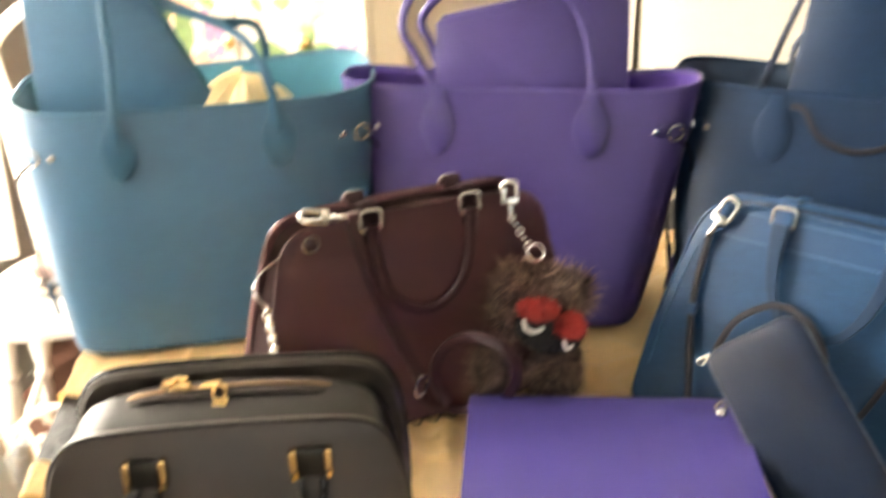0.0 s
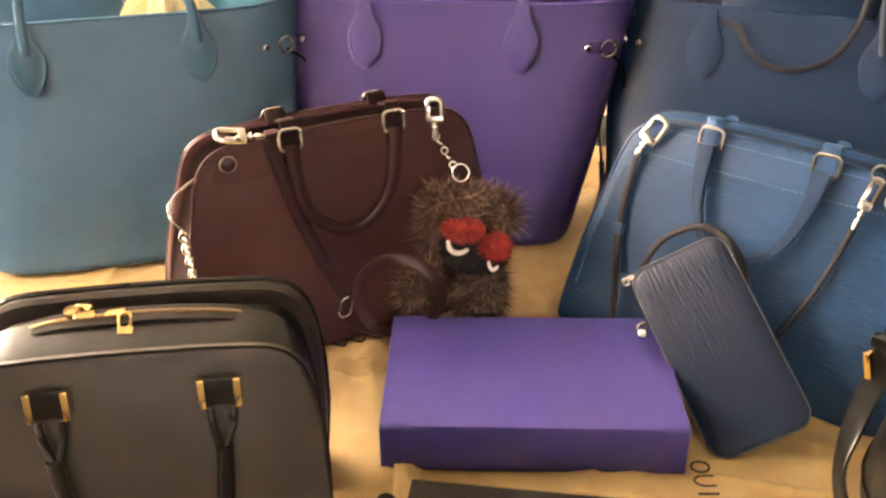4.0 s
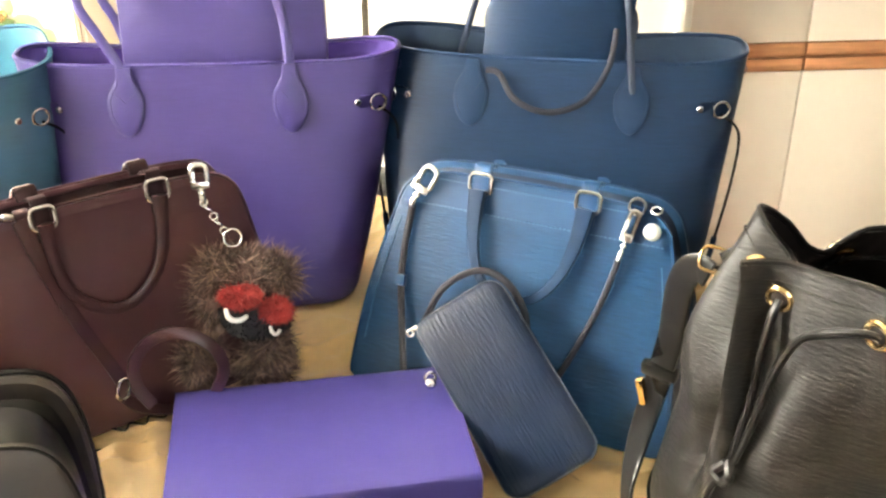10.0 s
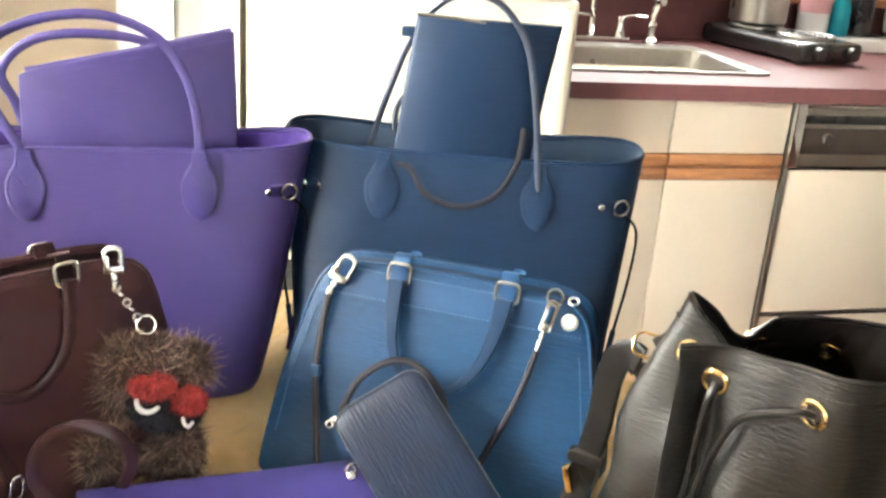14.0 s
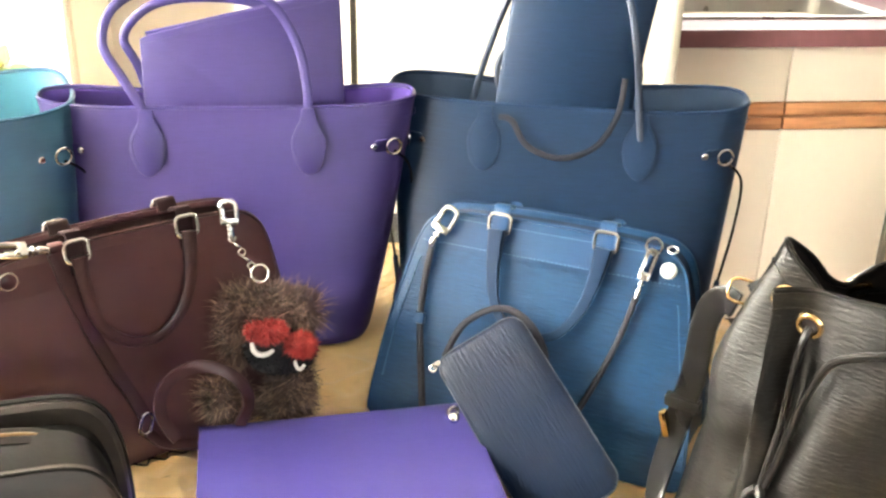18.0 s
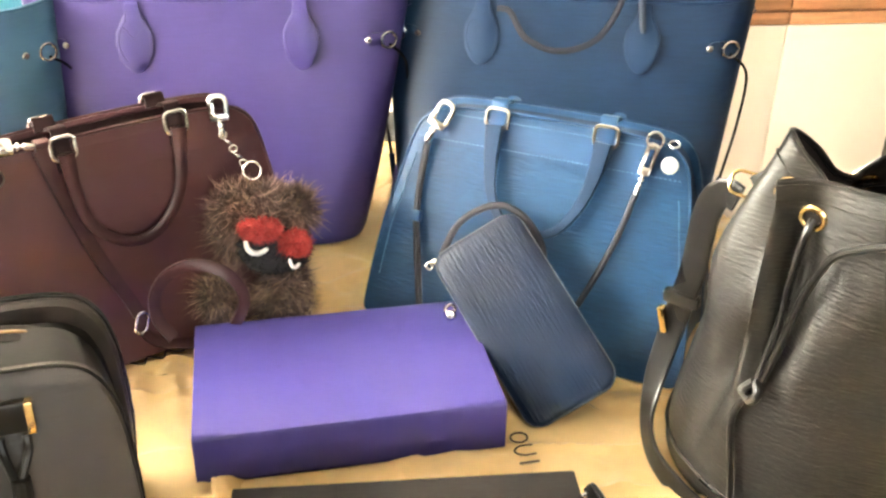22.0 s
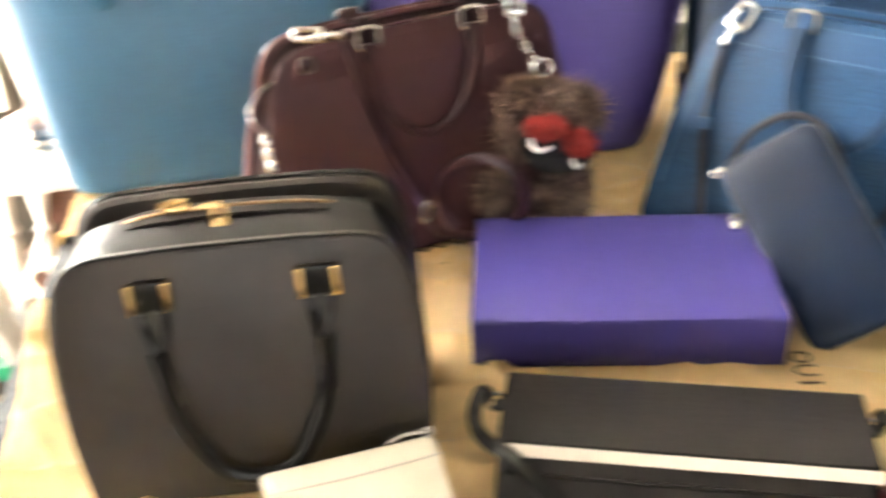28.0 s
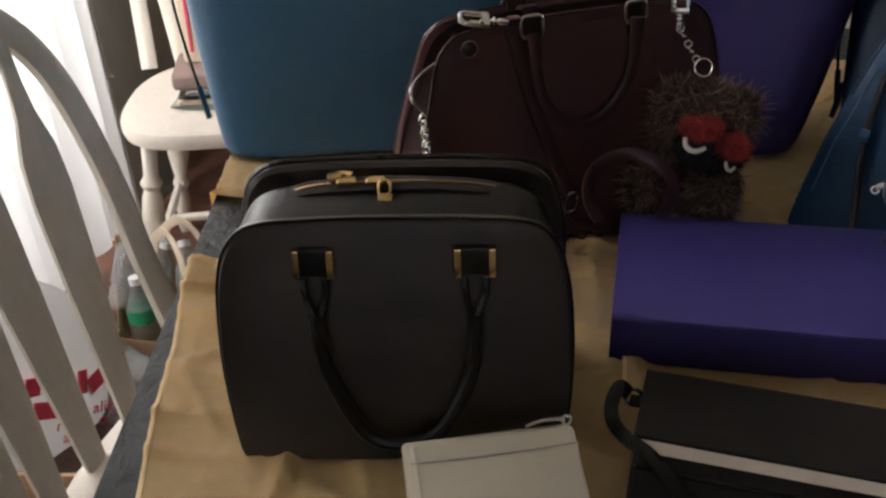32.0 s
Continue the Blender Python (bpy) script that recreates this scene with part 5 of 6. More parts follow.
def panel_bag(name, m, label, key, outline, base_depth, top_depth, lean, inset, top_drop, group="", inner="", levels=()):
    """Bag of two stiff panels, with a gusset sunk between them. outline: half of the panel, (x, z) from the base up to the top's middle."""
    t = thing(name, m, label, "handbag", group)
    half = spline([(x, 0, z) for x, z in outline], 5)
    right = [(p.x, p.z) for p in half]
    full = right + [(-x, z) for x, z in right[-2::-1]]
    top = max(z for _, z in full)

    def ring(s, ins, drop):
        out = []
        for x, z in full:
            k = max(0.0, z / top)
            y0, d = lean * z, base_depth + (top_depth - base_depth) * k
            out.append((x - math.copysign(min(ins * (0.25 + 0.75 * k), abs(x) * 0.6), x), y0 + d * s, z - drop * k ** 6))
        return out

    def panel(s0, s1):
        e = 0.0035
        mid = (s0 + s1) / 2
        return loft([ring(s0, e, e), ring(s0 + (mid - s0) * 0.5, 0, 0), ring(s1 - (s1 - mid) * 0.5, 0, 0), ring(s1, e, e)])

    part("front_panel", panel(0.0, 0.12), key, t)
    part("back_panel", panel(0.88, 1.0), key, t)
    levels = levels or ((0.1, 0.006, 0.004), (0.3, inset, top_drop), (0.5, inset * 1.25, top_drop * 1.3), (0.7, inset, top_drop), (0.9, 0.006, 0.004))
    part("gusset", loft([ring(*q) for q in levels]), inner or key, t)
    return t, ring, full


def on_front(lean, x, z, out=0.004):
    return (x, lean * z - out, z)


def strap_loop(parent, x, z, lean, key, width=0.019):
    """Square metal ring on the top edge, with the leather tab that holds it."""
    turn = pose(0, 0, 0, 78)
    r = part("square_ring", square_ring(width + 0.003, 0.020, 0.0021, on_front(lean, x, z - 0.005, 0.007), turn), "silver", parent, "square steel handle ring")
    part("ring_tab", tube([on_front(lean, x, z - 0.028, 0.003), on_front(lean, x, z - 0.008, 0.004), (x, lean * z - 0.001, z + 0.011), (x, lean * z + 0.016, z + 0.006)], width - 0.004, 0.004, up=(0, -1, 0.4), square=True), key, r)
    return r


def clip_hook(parent, points, m=None, size=1.0, label="steel snap hook", face=(0, -1, 0.35), wide=1.0):
    """Snap hook: a rounded ring with a solid shank, a sprung gate and a turned swivel, its flat side turned to `face`."""
    (a, b) = (Vector(p) for p in points)
    d = (b - a)
    y = d.normalized()
    x = y.cross(Vector(face)).normalized()
    z = x.cross(y)
    turn = Matrix((x, y, z)).transposed().to_4x4()
    L = d.length
    at = turn.copy()
    at.translation = a
    W = 0.0135 * size * wide
    r = part("snap_hook", square_ring(W, L * 0.56, 0.0026 * size, a + d * 0.30, turn, corner=0.0055 * size * wide), "silver", parent, label)
    part("shank", block(W + 0.0035 * size, L * 0.17, 0.0062 * size, a + d * 0.53, 0.0018, turn=turn), "silver", r)
    part("gate", block(0.0042 * size, L * 0.36, 0.0045 * size, a + d * 0.36 + x * (W * 0.42) + z * 0.0008, 0.0016, turn=turn), "silver", r)
    part("trigger", lathe([(0.0026 * size, -0.002), (0.0030 * size, 0.0), (0.0022 * size, 0.0022), (0, 0.003)], 10, at=a + d * 0.42 + x * (W * 0.42) + z * 0.003 * size, turn=turn), "silver", r)
    q = 0.0034 * size
    bead = [(q * 0.5, 0.60), (q * 0.55, 0.65), (q * 1.15, 0.68), (q * 1.2, 0.72), (q * 0.6, 0.75), (q * 0.6, 0.78), (q * 1.0, 0.81), (q * 1.05, 0.9), (q * 0.8, 1.0)]
    part("swivel", lathe([(w, k * L) for w, k in bead], 12, turn=at @ pose(0, 0, 0, -90)), "silver", r)
    return r


def panel_piping(parent, ring, s, key, w=0.0035):
    part("edge_piping", tube([Vector(p) for p in ring(s, -0.0005, -0.0005)], w, seg=6, smooth=0), key, parent)


BREA = [(0.150, 0.0), (0.168, 0.003), (0.172, 0.02), (0.165, 0.10), (0.151, 0.175), (0.146, 0.198), (0.139, 0.216), (0.124, 0.2295), (0.10, 0.2345), (0.05, 0.2372), (0.0, 0.238)]

# ---- plum handbag ----
PL = 0.10
plum, ring, full = panel_bag("plum_handbag", pose(-0.057, -0.253, TABLE, 0, 0, 32), "dark plum leather handbag with steel rings and a fur charm", "plum", BREA, 0.15, 0.044, PL, 0.030, 0.030, inner="plum_shade")
panel_piping(plum, ring, 0.02, "plum_edge")
panel_piping(plum, ring, 0.98, "plum_edge")
part("top_band", loft([[(-0.132, PL * 0.2 - 0.0025, 0.2), (0.132, PL * 0.2 - 0.0025, 0.2)], [(-0.12, PL * 0.228 - 0.0025, 0.228), (0.12, PL * 0.228 - 0.0025, 0.228)]], closed=False), "plum", plum)
# ring tabs use the shade-darkened plum as well
for x in (-0.05, 0.057):
    strap_loop(plum, x, 0.238, PL, "plum_shade")
    r = part("back_ring", square_ring(0.022, 0.022, 0.0020, (x, PL * 0.238 + 0.049, 0.234), pose(0, 0, 0, 100)), "silver", plum)
    part("ring_tab", tube([(x, PL * 0.238 + 0.034, 0.236), (x, PL * 0.238 + 0.042, 0.246), (x, PL * 0.238 + 0.052, 0.232)], 0.02, 0.004, up=(0, -0.3, 1), square=True), "plum_shade", r)
part("handle", tube([on_front(PL, x, z, o) for x, z, o in ((-0.05, 0.229, 0.011), (-0.049, 0.195, 0.012), (-0.042, 0.162, 0.013), (-0.02, 0.138, 0.013), (0.008, 0.132, 0.013), (0.034, 0.148, 0.013), (0.05, 0.178, 0.013), (0.057, 0.229, 0.011))], 0.0115, 0.0055, up=(0, -1, 0.1), taper=lambda k: 1 + 0.45 * abs(2 * k - 1) ** 5), "plum_edge", plum)
part("back_handle", tube([(-0.05, PL * 0.23 + 0.058, 0.232), (-0.045, 0.105, 0.17), (0, 0.115, 0.14), (0.05, 0.105, 0.17), (0.057, PL * 0.23 + 0.058, 0.232)], 0.013, 0.007, up=(0, -1, 0)), "plum_edge", plum)
part("snap_stud", rivet(0.0075, 0.003), "plum_edge", plum, "plum snap stud", m=Matrix.Translation(on_front(PL, -0.111, 0.218, 0.001)) @ pose(0, 0, 0, 84))
part("snap_rim", torus(0.0078, 0.0012, on_front(PL, -0.111, 0.218, 0.002), pose(0, 0, 0, 84)), "silver", plum)
clip_hook(plum, [(-0.120, PL * 0.24 - 0.004, 0.250), (-0.074, PL * 0.24 - 0.007, 0.240)], size=1.0, face=(0, -0.5, 1))
part("hook_tab", block(0.014, 0.012, 0.010, (-0.066, PL * 0.24 - 0.002, 0.238), 0.003), "plum_edge", plum)
st = part("shoulder_strap", tube([on_front(PL, x, z, o) for x, z, o in ((-0.07, 0.236, 0.006), (-0.062, 0.20, 0.008), (-0.048, 0.15, 0.006), (-0.032, 0.105, 0.005), (-0.018, 0.07, 0.005), (-0.012, 0.052, 0.006))], 0.013, 0.004, up=(0, -1, 0.1), square=True), "plum_edge", plum)
part("strap_buckle", square_ring(0.012, 0.022, 0.0018, on_front(PL, -0.012, 0.044, 0.008), pose(0, 0, 0, 84, 20, 0)), "silver", st)
part("strap_end", tube([plum.matrix_basis.inverted() @ Vector(p) for p in ((-0.030, -0.300, 0.806), (-0.042, -0.299, 0.828), (-0.042, -0.296, 0.852), (-0.028, -0.292, 0.871), (-0.006, -0.290, 0.879), (0.018, -0.290, 0.873), (0.034, -0.290, 0.856), (0.038, -0.288, 0.834), (0.028, -0.286, 0.810))], 0.012, 0.004, up=(0, -1, 0.3), square=True), "plum_edge", plum)
part("strap_tail", tube([on_front(PL, x, z, o) for x, z, o in ((-0.012, 0.034, 0.008), (0.0, 0.02, 0.012), (0.03, 0.009, 0.018), (0.06, 0.006, 0.02))], 0.011, 0.004, up=(0, -0.6, 0.8), square=True), "plum_edge", plum)
part("strap_hook", tube([on_front(PL, 0.055, 0.010, 0.034), on_front(PL, 0.070, 0.011, 0.042), on_front(PL, 0.085, 0.013, 0.046)], 0.005, seg=6), "silver", plum)
# zip ends and chain at the open side
zx, zy = -0.150, 0.045
part("zip_loop", tube([(zx + 0.022, zy - 0.005, 0.205), (zx - 0.004, zy - 0.024, 0.203), (zx - 0.020, zy - 0.034, 0.193), (zx - 0.020, zy - 0.040, 0.180), (zx - 0.012, zy - 0.043, 0.170)], 0.005, 0.0022, seg=6, up=(1, 0.3, 0)), "plum_edge", plum, "plum zip end")
part("zip_teeth", tube([(zx + 0.020, zy - 0.010, 0.207), (zx - 0.006, zy - 0.028, 0.205), (zx - 0.0225, zy - 0.037, 0.194), (zx - 0.0225, zy - 0.043, 0.180), (zx - 0.0145, zy - 0.046, 0.170)], 0.0024, seg=6), "silver", plum, "steel zip teeth")
for k in range(17):
    part("chain_link", torus(0.0040, 0.0013, (zx - 0.015 + 0.0005 * k, zy - 0.048, 0.165 - 0.0068 * k), pose(0, 0, 0, 90, 0, 20 + 90 * (k % 2)), 12, 6, stretch=1.3), "silver", plum)
# loose threads under the base
part("frayed_fringe", tube([on_front(0, x, z, o) for x, z, o in ((-0.03, 0.004, 0.004), (-0.02, 0.003, 0.012), (-0.012, 0.003, 0.004), (0.0, 0.003, 0.014), (0.008, 0.003, 0.005), (0.02, 0.003, 0.015), (0.03, 0.004, 0.006), (0.04, 0.003, 0.014), (0.05, 0.004, 0.004))], 0.0022, seg=5), "black_s", plum)


# ---- fur charm ----
def charm():
    t = thing("fur_bag_charm", pose(0.052, -0.228, TABLE), "grey-brown fur charm with red tufts on the plum bag", "bag charm")
    rng = random.Random(3)
    lobes = [((0.006, 0.010, 0.138), (0.042, 0.034, 0.034)), ((-0.024, 0.008, 0.118), (0.024, 0.024, 0.028)), ((0.022, 0.006, 0.060), (0.028, 0.026, 0.034)), ((0.034, 0.008, 0.140), (0.025, 0.024, 0.025)), ((-0.020, 0.010, 0.144), (0.026, 0.026, 0.026)),
             ((0.018, 0.004, 0.036), (0.030, 0.028, 0.024)), ((-0.042, -0.014, 0.058), (0.022, 0.020, 0.030))]

    def ball(c, r, seg=14):
        return lathe([(math.sin(math.pi * k / 10), -math.cos(math.pi * k / 10)) for k in range(11)], seg, turn=Matrix.Translation(c) @ Matrix.Diagonal((*r, 1)))

    bm = bmesh.new()
    for c, r in lobes:
        merge(bm, ball(c, [q * 0.8 for q in r]))
    part("fur_core", bm, "fur", t)

    def tuft(count, pick, length, material, name, width=0.0008, loose=0.25):
        bm = bmesh.new()
        for _ in range(count):
            p, n = pick()
            clump = noise.noise_vector(p * 58)
            d = (n + clump * 1.5 + Vector((rng.gauss(0, loose), rng.gauss(0, loose), rng.gauss(0, loose) - 0.05))).normalized()
            L = length * rng.uniform(0.45, 1.15)
            side = d.cross(Vector((rng.uniform(-1, 1), rng.uniform(-1, 1), rng.uniform(-1, 1)))).normalized() * width
            bend = Vector((rng.gauss(0, 0.2), rng.gauss(0, 0.2), -0.25)) * L
            q, e = p + d * L * 0.55, p + d * L + bend * 0.35
            v = [bm.verts.new(x) for x in (p - side, p + side, q + side * 0.7, q - side * 0.7, e)]
            bm.faces.new(v[:4]), bm.faces.new((v[3], v[2], v[4]))
        return tagged(part(name, bm, material, t), kind="stuff")

    def on_ball(c, r, k=0.82):
        n = Vector((rng.gauss(0, 1), rng.gauss(0, 1), rng.gauss(0, 1))).normalized()
        return Vector(c) + Vector((n.x * r[0], n.y * r[1], n.z * r[2])) * k, n

    def not_face():
        while True:
            p, n = on_ball(*rng.choices(lobes, [5, 2, 3, 2, 2, 2, 3])[0])
            if not (p.y < -0.008 and -0.026 < p.x < 0.060 and 0.088 < p.z < 0.140 - 0.35 * max(p.x, 0)):
                return p, n

    tuft(13000, not_face, 0.015, "fur", "fur", 0.0006, 0.45)
    tuft(3400, not_face, 0.024, "fur_tip", "pale_fur", 0.00040, 0.55)
    face_c, face_r = (0.016, -0.016, 0.110), (0.036, 0.016, 0.026)
    part("face", ball(face_c, face_r), "fur_black", t, "short black fur face")
    tuft(1500, lambda: on_ball(face_c, face_r, 0.95), 0.006, "fur_black", "black_fur", 0.0007)
    for c, r in (((0.005, -0.030, 0.1400), (0.0200, 0.008, 0.0090)), ((0.038, -0.027, 0.1220), (0.0150, 0.008, 0.0105))):
        part("red_tuft", ball(c, r), "fur_red", t, "fluffy red fur tuft")
        tuft(2200, lambda c=c, r=r: on_ball(c, r, 0.8), 0.0095, "fur_red", "red_fur", 0.0005, 0.4)
    for pts, w in ((((-0.0095, -0.036, 0.131), (-0.008, -0.0385, 0.124), (-0.003, -0.0395, 0.1195), (0.004, -0.0395, 0.1195), (0.011, -0.038, 0.123)), 0.0056),
                   (((0.031, -0.0355, 0.109), (0.0325, -0.037, 0.103), (0.036, -0.037, 0.100), (0.0405, -0.0355, 0.104)), 0.0042)):
        part("white_patch", tube(pts, w, w * 0.6, up=(0, -1, 0), taper=lambda k: 0.65 + 1.4 * k * (1 - k)), "fur_white", t, "white felt crescent")
    # ring, chain and hook up to the bag
    part("key_ring", torus(0.0085, 0.0011, (0.0, -0.006, 0.191), pose(0, 0, 0, 60, 20, 0)), "silver", t)
    top, low = Vector((-0.027, 0.013, 0.222)), Vector((-0.008, -0.002, 0.197))
    for k in range(5):
        part("chain_link", torus(0.0034, 0.0011, low + (top - low) * (k / 4.2), pose(0, 0, 0, 60 + 90 * (k % 2), 30, 0), 12, 6), "silver", t)
    clip_hook(t, [(-0.029, 0.020, 0.258), (-0.027, 0.013, 0.219)], size=1.05)


charm()

# ---- blue handbag ----
BL = 0.40
BLUE = [(x, z * 0.93) for x, z in BREA]
blue, ring, full = panel_bag("blue_handbag", pose(0.3025, -0.282, TABLE, 0, 0, -30.6), "blue grained leather handbag leaning back with steel hardware", "blue", BLUE, 0.145, 0.036, BL, 0.02, 0.026, inner="blue_shade")
panel_piping(blue, ring, 0.02, "blue_band")
panel_piping(blue, ring, 0.98, "navy_edge")
part("top_band", loft([[(x, BL * z - 0.003, z) for x in np.linspace(-w, w, 9)] for w, z in ((0.1395, 0.184), (0.137, 0.19), (0.131, 0.203), (0.118, 0.213), (0.10, 0.2165))], closed=False), "blue_band", blue)
for z, w in ((0.188, 0.136), (0.2135, 0.102)):
    bm = bmesh.new()
    for k in range(60):
        x = -w + 2 * w * k / 59
        block(w / 59 * 1.1, 0.0012, 0.0008, (x, BL * z - 0.0036, z), bm=bm)
    tagged(part("stitching", bm, "stitch", blue, "pale blue stitches"), kind="stuff")
for sx in (-1, 1):
    bm = bmesh.new()
    for k in range(44):
        q = 0.15 + 0.75 * k / 43
        i = q * 26
        z = 0.02 + 0.165 * q
        x = np.interp(z, [0.0, 0.02, 0.093, 0.163, 0.19], [0.16, 0.168, 0.161, 0.146, 0.138]) - 0.006
        block(0.0009, 0.0012, 0.0026, (sx * x, BL * z - 0.0006, z), bm=bm, turn=pose(0, 0, 0, -22))
    tagged(part("side_stitching", bm, "stitch", blue), kind="stuff")
for x in (-0.054, 0.059):
    strap_loop(blue, x, 0.222, BL, "blue_band", 0.021)
part("handle", tube([on_front(BL, x, z, o) for x, z, o in ((-0.054, 0.213, 0.012), (-0.052, 0.18, 0.012), (-0.046, 0.15, 0.012), (-0.032, 0.128, 0.012), (-0.005, 0.118, 0.012), (0.024, 0.124, 0.012), (0.044, 0.148, 0.012), (0.055, 0.18, 0.012), (0.059, 0.213, 0.012))], 0.0082, 0.0042, up=(0, -1, 0.4), seg=10, square=True, taper=lambda k: 1 + 1.25 * abs(2 * k - 1) ** 2.2), "blue_handle", blue)
part("back_handle", tube([(-0.054, BL * 0.22 + 0.042, 0.222), (-0.05, BL * 0.2 + 0.075, 0.17), (0, BL * 0.2 + 0.08, 0.13), (0.05, BL * 0.2 + 0.075, 0.17), (0.059, BL * 0.22 + 0.042, 0.222)], 0.014, 0.008, up=(0, -1, 0)), "blue_band", blue)
part("white_button", rivet(0.0085, 0.004), "porcelain", blue, "round white pressed stud", m=Matrix.Translation(on_front(BL, 0.124, 0.2, 0.003)) @ pose(0, 0, 0, 68))
part("d_ring", torus(0.0078, 0.0016, on_front(BL, 0.106, 0.220, 0.004), pose(0, 0, 0, 68)), "silver", blue)
part("d_ring", torus(0.005, 0.0012, on_front(BL, 0.124, 0.218, 0.0), pose(0, 0, 0, 20)), "silver", blue)
clip_hook(blue, [on_front(BL, -0.106, 0.226, 0.012), on_front(BL, -0.125, 0.186, 0.012)], size=1.2)
clip_hook(blue, [on_front(BL, 0.107, 0.218, 0.008), on_front(BL, 0.098, 0.172, 0.010)], size=0.9, wide=0.72)
t = part("shoulder_strap", tube([on_front(BL, x, z, o) for x, z, o in ((-0.125, 0.190, 0.006), (-0.127, 0.15, 0.006), (-0.125, 0.115, 0.007), (-0.118, 0.085, 0.010), (-0.108, 0.055, 0.016), (-0.10, 0.03, 0.02))], 0.0075, 0.0055, up=(0, -1, 0.4)), "grey_edge", blue, "thin strap with dark edges")
part("strap_slider", block(0.011, 0.008, 0.012, on_front(BL, -0.1245, 0.112, 0.008), 0.002, turn=pose(0, 0, 0, -22)), "blue_band", t)
part("strap_tail", tube([on_front(BL, x, z, o) for x, z, o in ((0.098, 0.174, 0.007), (0.088, 0.13, 0.007), (0.072, 0.085, 0.008), (0.055, 0.05, 0.012), (0.03, 0.03, 0.016))], 0.0065, 0.005, up=(0, -1, 0.4)), "grey_edge", blue)
part("strap_coil", tube([on_front(BL, x, z, o) for x, z, o in ((-0.085, 0.085, 0.02), (-0.072, 0.118, 0.018), (-0.04, 0.140, 0.016), (-0.008, 0.136, 0.016), (0.018, 0.112, 0.018), (0.022, 0.085, 0.02), (0.01, 0.06, 0.02))], 0.0075, 0.0055, up=(0, -1, 0.4)), "grey_edge", blue)


# ---- navy zip wallet leaning on the blue bag ----
def zip_wallet():
    tl, top, right, low = (Vector(p) for p in ((0.223, -0.262, 0.862), (0.296, -0.276, 0.917), (0.386, -0.388, 0.788), (0.300, -0.418, 0.757)))
    u = ((right - top) + (low - tl)).normalized()
    v = (top - tl) + (right - low)
    v = (v - u * v.dot(u)).normalized()
    n = u.cross(v).normalized()
    if n.y > 0:
        n = -n
    c = (tl + top + right + low) / 4
    m = Matrix((v.to_4d(), (-u).to_4d(), n.to_4d(), (0, 0, 0, 1))).transposed()
    if m.to_3x3().determinant() < 0:
        m = Matrix((v.to_4d(), (-u).to_4d(), (-n).to_4d(), (0, 0, 0, 1))).transposed()
    for i in range(3):
        m[i][3] = c[i]
        m[3][i] = 0
    t = thing("zip_wallet", m, "dark navy glossy zip wallet leaning on the blue bag", "wallet")
    for z, nm in ((-0.009, "front_cover"), (-0.021, "back_cover")):
        steps = [(0.004, 0.0), (0.0, 0.003), (0.0, 0.006), (0.0015, 0.0085), (0.006, 0.0105), (0.015, 0.0120)]
        part(nm, loft([[(x, y, z + h) for x, y in loop_outline(0.098 - 2 * k, 0.196 - 2 * k, min(max(0.018 - 0.5 * k, 0.003), 0.0485 - k))] for k, h in (steps if z > -0.01 else [(k, h) for k, h in steps[:4]])]), "pouch", t)
    part("zip_band", slab(loop_outline(0.091, 0.189, 0.015), 0.006, 0, (0, 0, -0.014)), "black_s", t)
    part("zip_teeth", tube([(x, y, -0.011) for x, y in loop_outline(0.094, 0.192, 0.0165)], 0.0028, seg=6, closed=True, smooth=0), "dark_panel", t)
    rim = [Vector(p) for p in loop_outline(0.0962, 0.1942, 0.0170)]
    bm = bmesh.new()
    for p, q in zip(rim, rim[1:] + rim[:1]):
        count = max(1, round((q - p).length / 0.0024))
        for k in range(count):
            at, d = p.lerp(q, (k + 0.5) / count), q - p
            block(0.0016, 0.0007, 0.0006, (at.x, at.y, -0.0006), bm=bm, turn=Matrix.Rotation(math.atan2(d.y, d.x), 4, "Z"))
    tagged(part("edge_stitching", bm, "wallet_thread", t, "pale thread along the zip edge"), kind="stuff")
    z = part("zip_slider", block(0.009, 0.006, 0.007, (-0.047, 0.094, -0.008), 0.002), "silver", t, "steel zip slider")
    part("zip_pull", torus(0.0034, 0.0012, (-0.052, 0.092, -0.004), pose(0, 0, 0, 30)), "silver", z)
    part("pull_ring", torus(0.0055, 0.002, (-0.056, 0.042, 0.004), pose(0, 0, 0, 40, 30)), "silver", z)
    part("pull_knob", lathe([(0.004, -0.004), (0.0055, 0), (0.004, 0.004), (0, 0.005)], 10, at=(-0.0575, 0.037, 0.006)), "silver", z)


zip_wallet()


# ---- violet box ----
def violet_box():
    t = thing("violet_box", pose(0.129, -0.356, TABLE, 0, 0, 4.7), "violet leather-covered flat box on yellow cloth", "box")
    part("tray", block(0.256, 0.166, 0.046, (0, 0.002, 0.0235), 0.003, 2), "box", t)
    bm, rows = bmesh.new(), []
    prof = [(0.0885, 0.0), (0.0885, 0.044), (0.0870, 0.0485), (0.0830, 0.0508), (-0.0830, 0.0512), (-0.0872, 0.0498), (-0.0888, 0.0462), (-0.0892, 0.004), (-0.0880, 0.0008)]
    for k in range(15):
        x = -0.134 + 0.268 * k / 14
        sag = 0.0012 * math.sin(math.pi * k / 14)
        rows.append([(x, y, z - (sag if z > 0.05 else 0) + 0.0004 * noise.noise((x * 30, y * 30, 2))) for y, z in prof])
    loft(rows, closed=False, bm=bm)
    bmesh.ops.solidify(bm, geom=list(bm.faces), thickness=0.003)
    part("cover", bm, "box", t, "violet cover folded over top and front", crease=50)


violet_box()


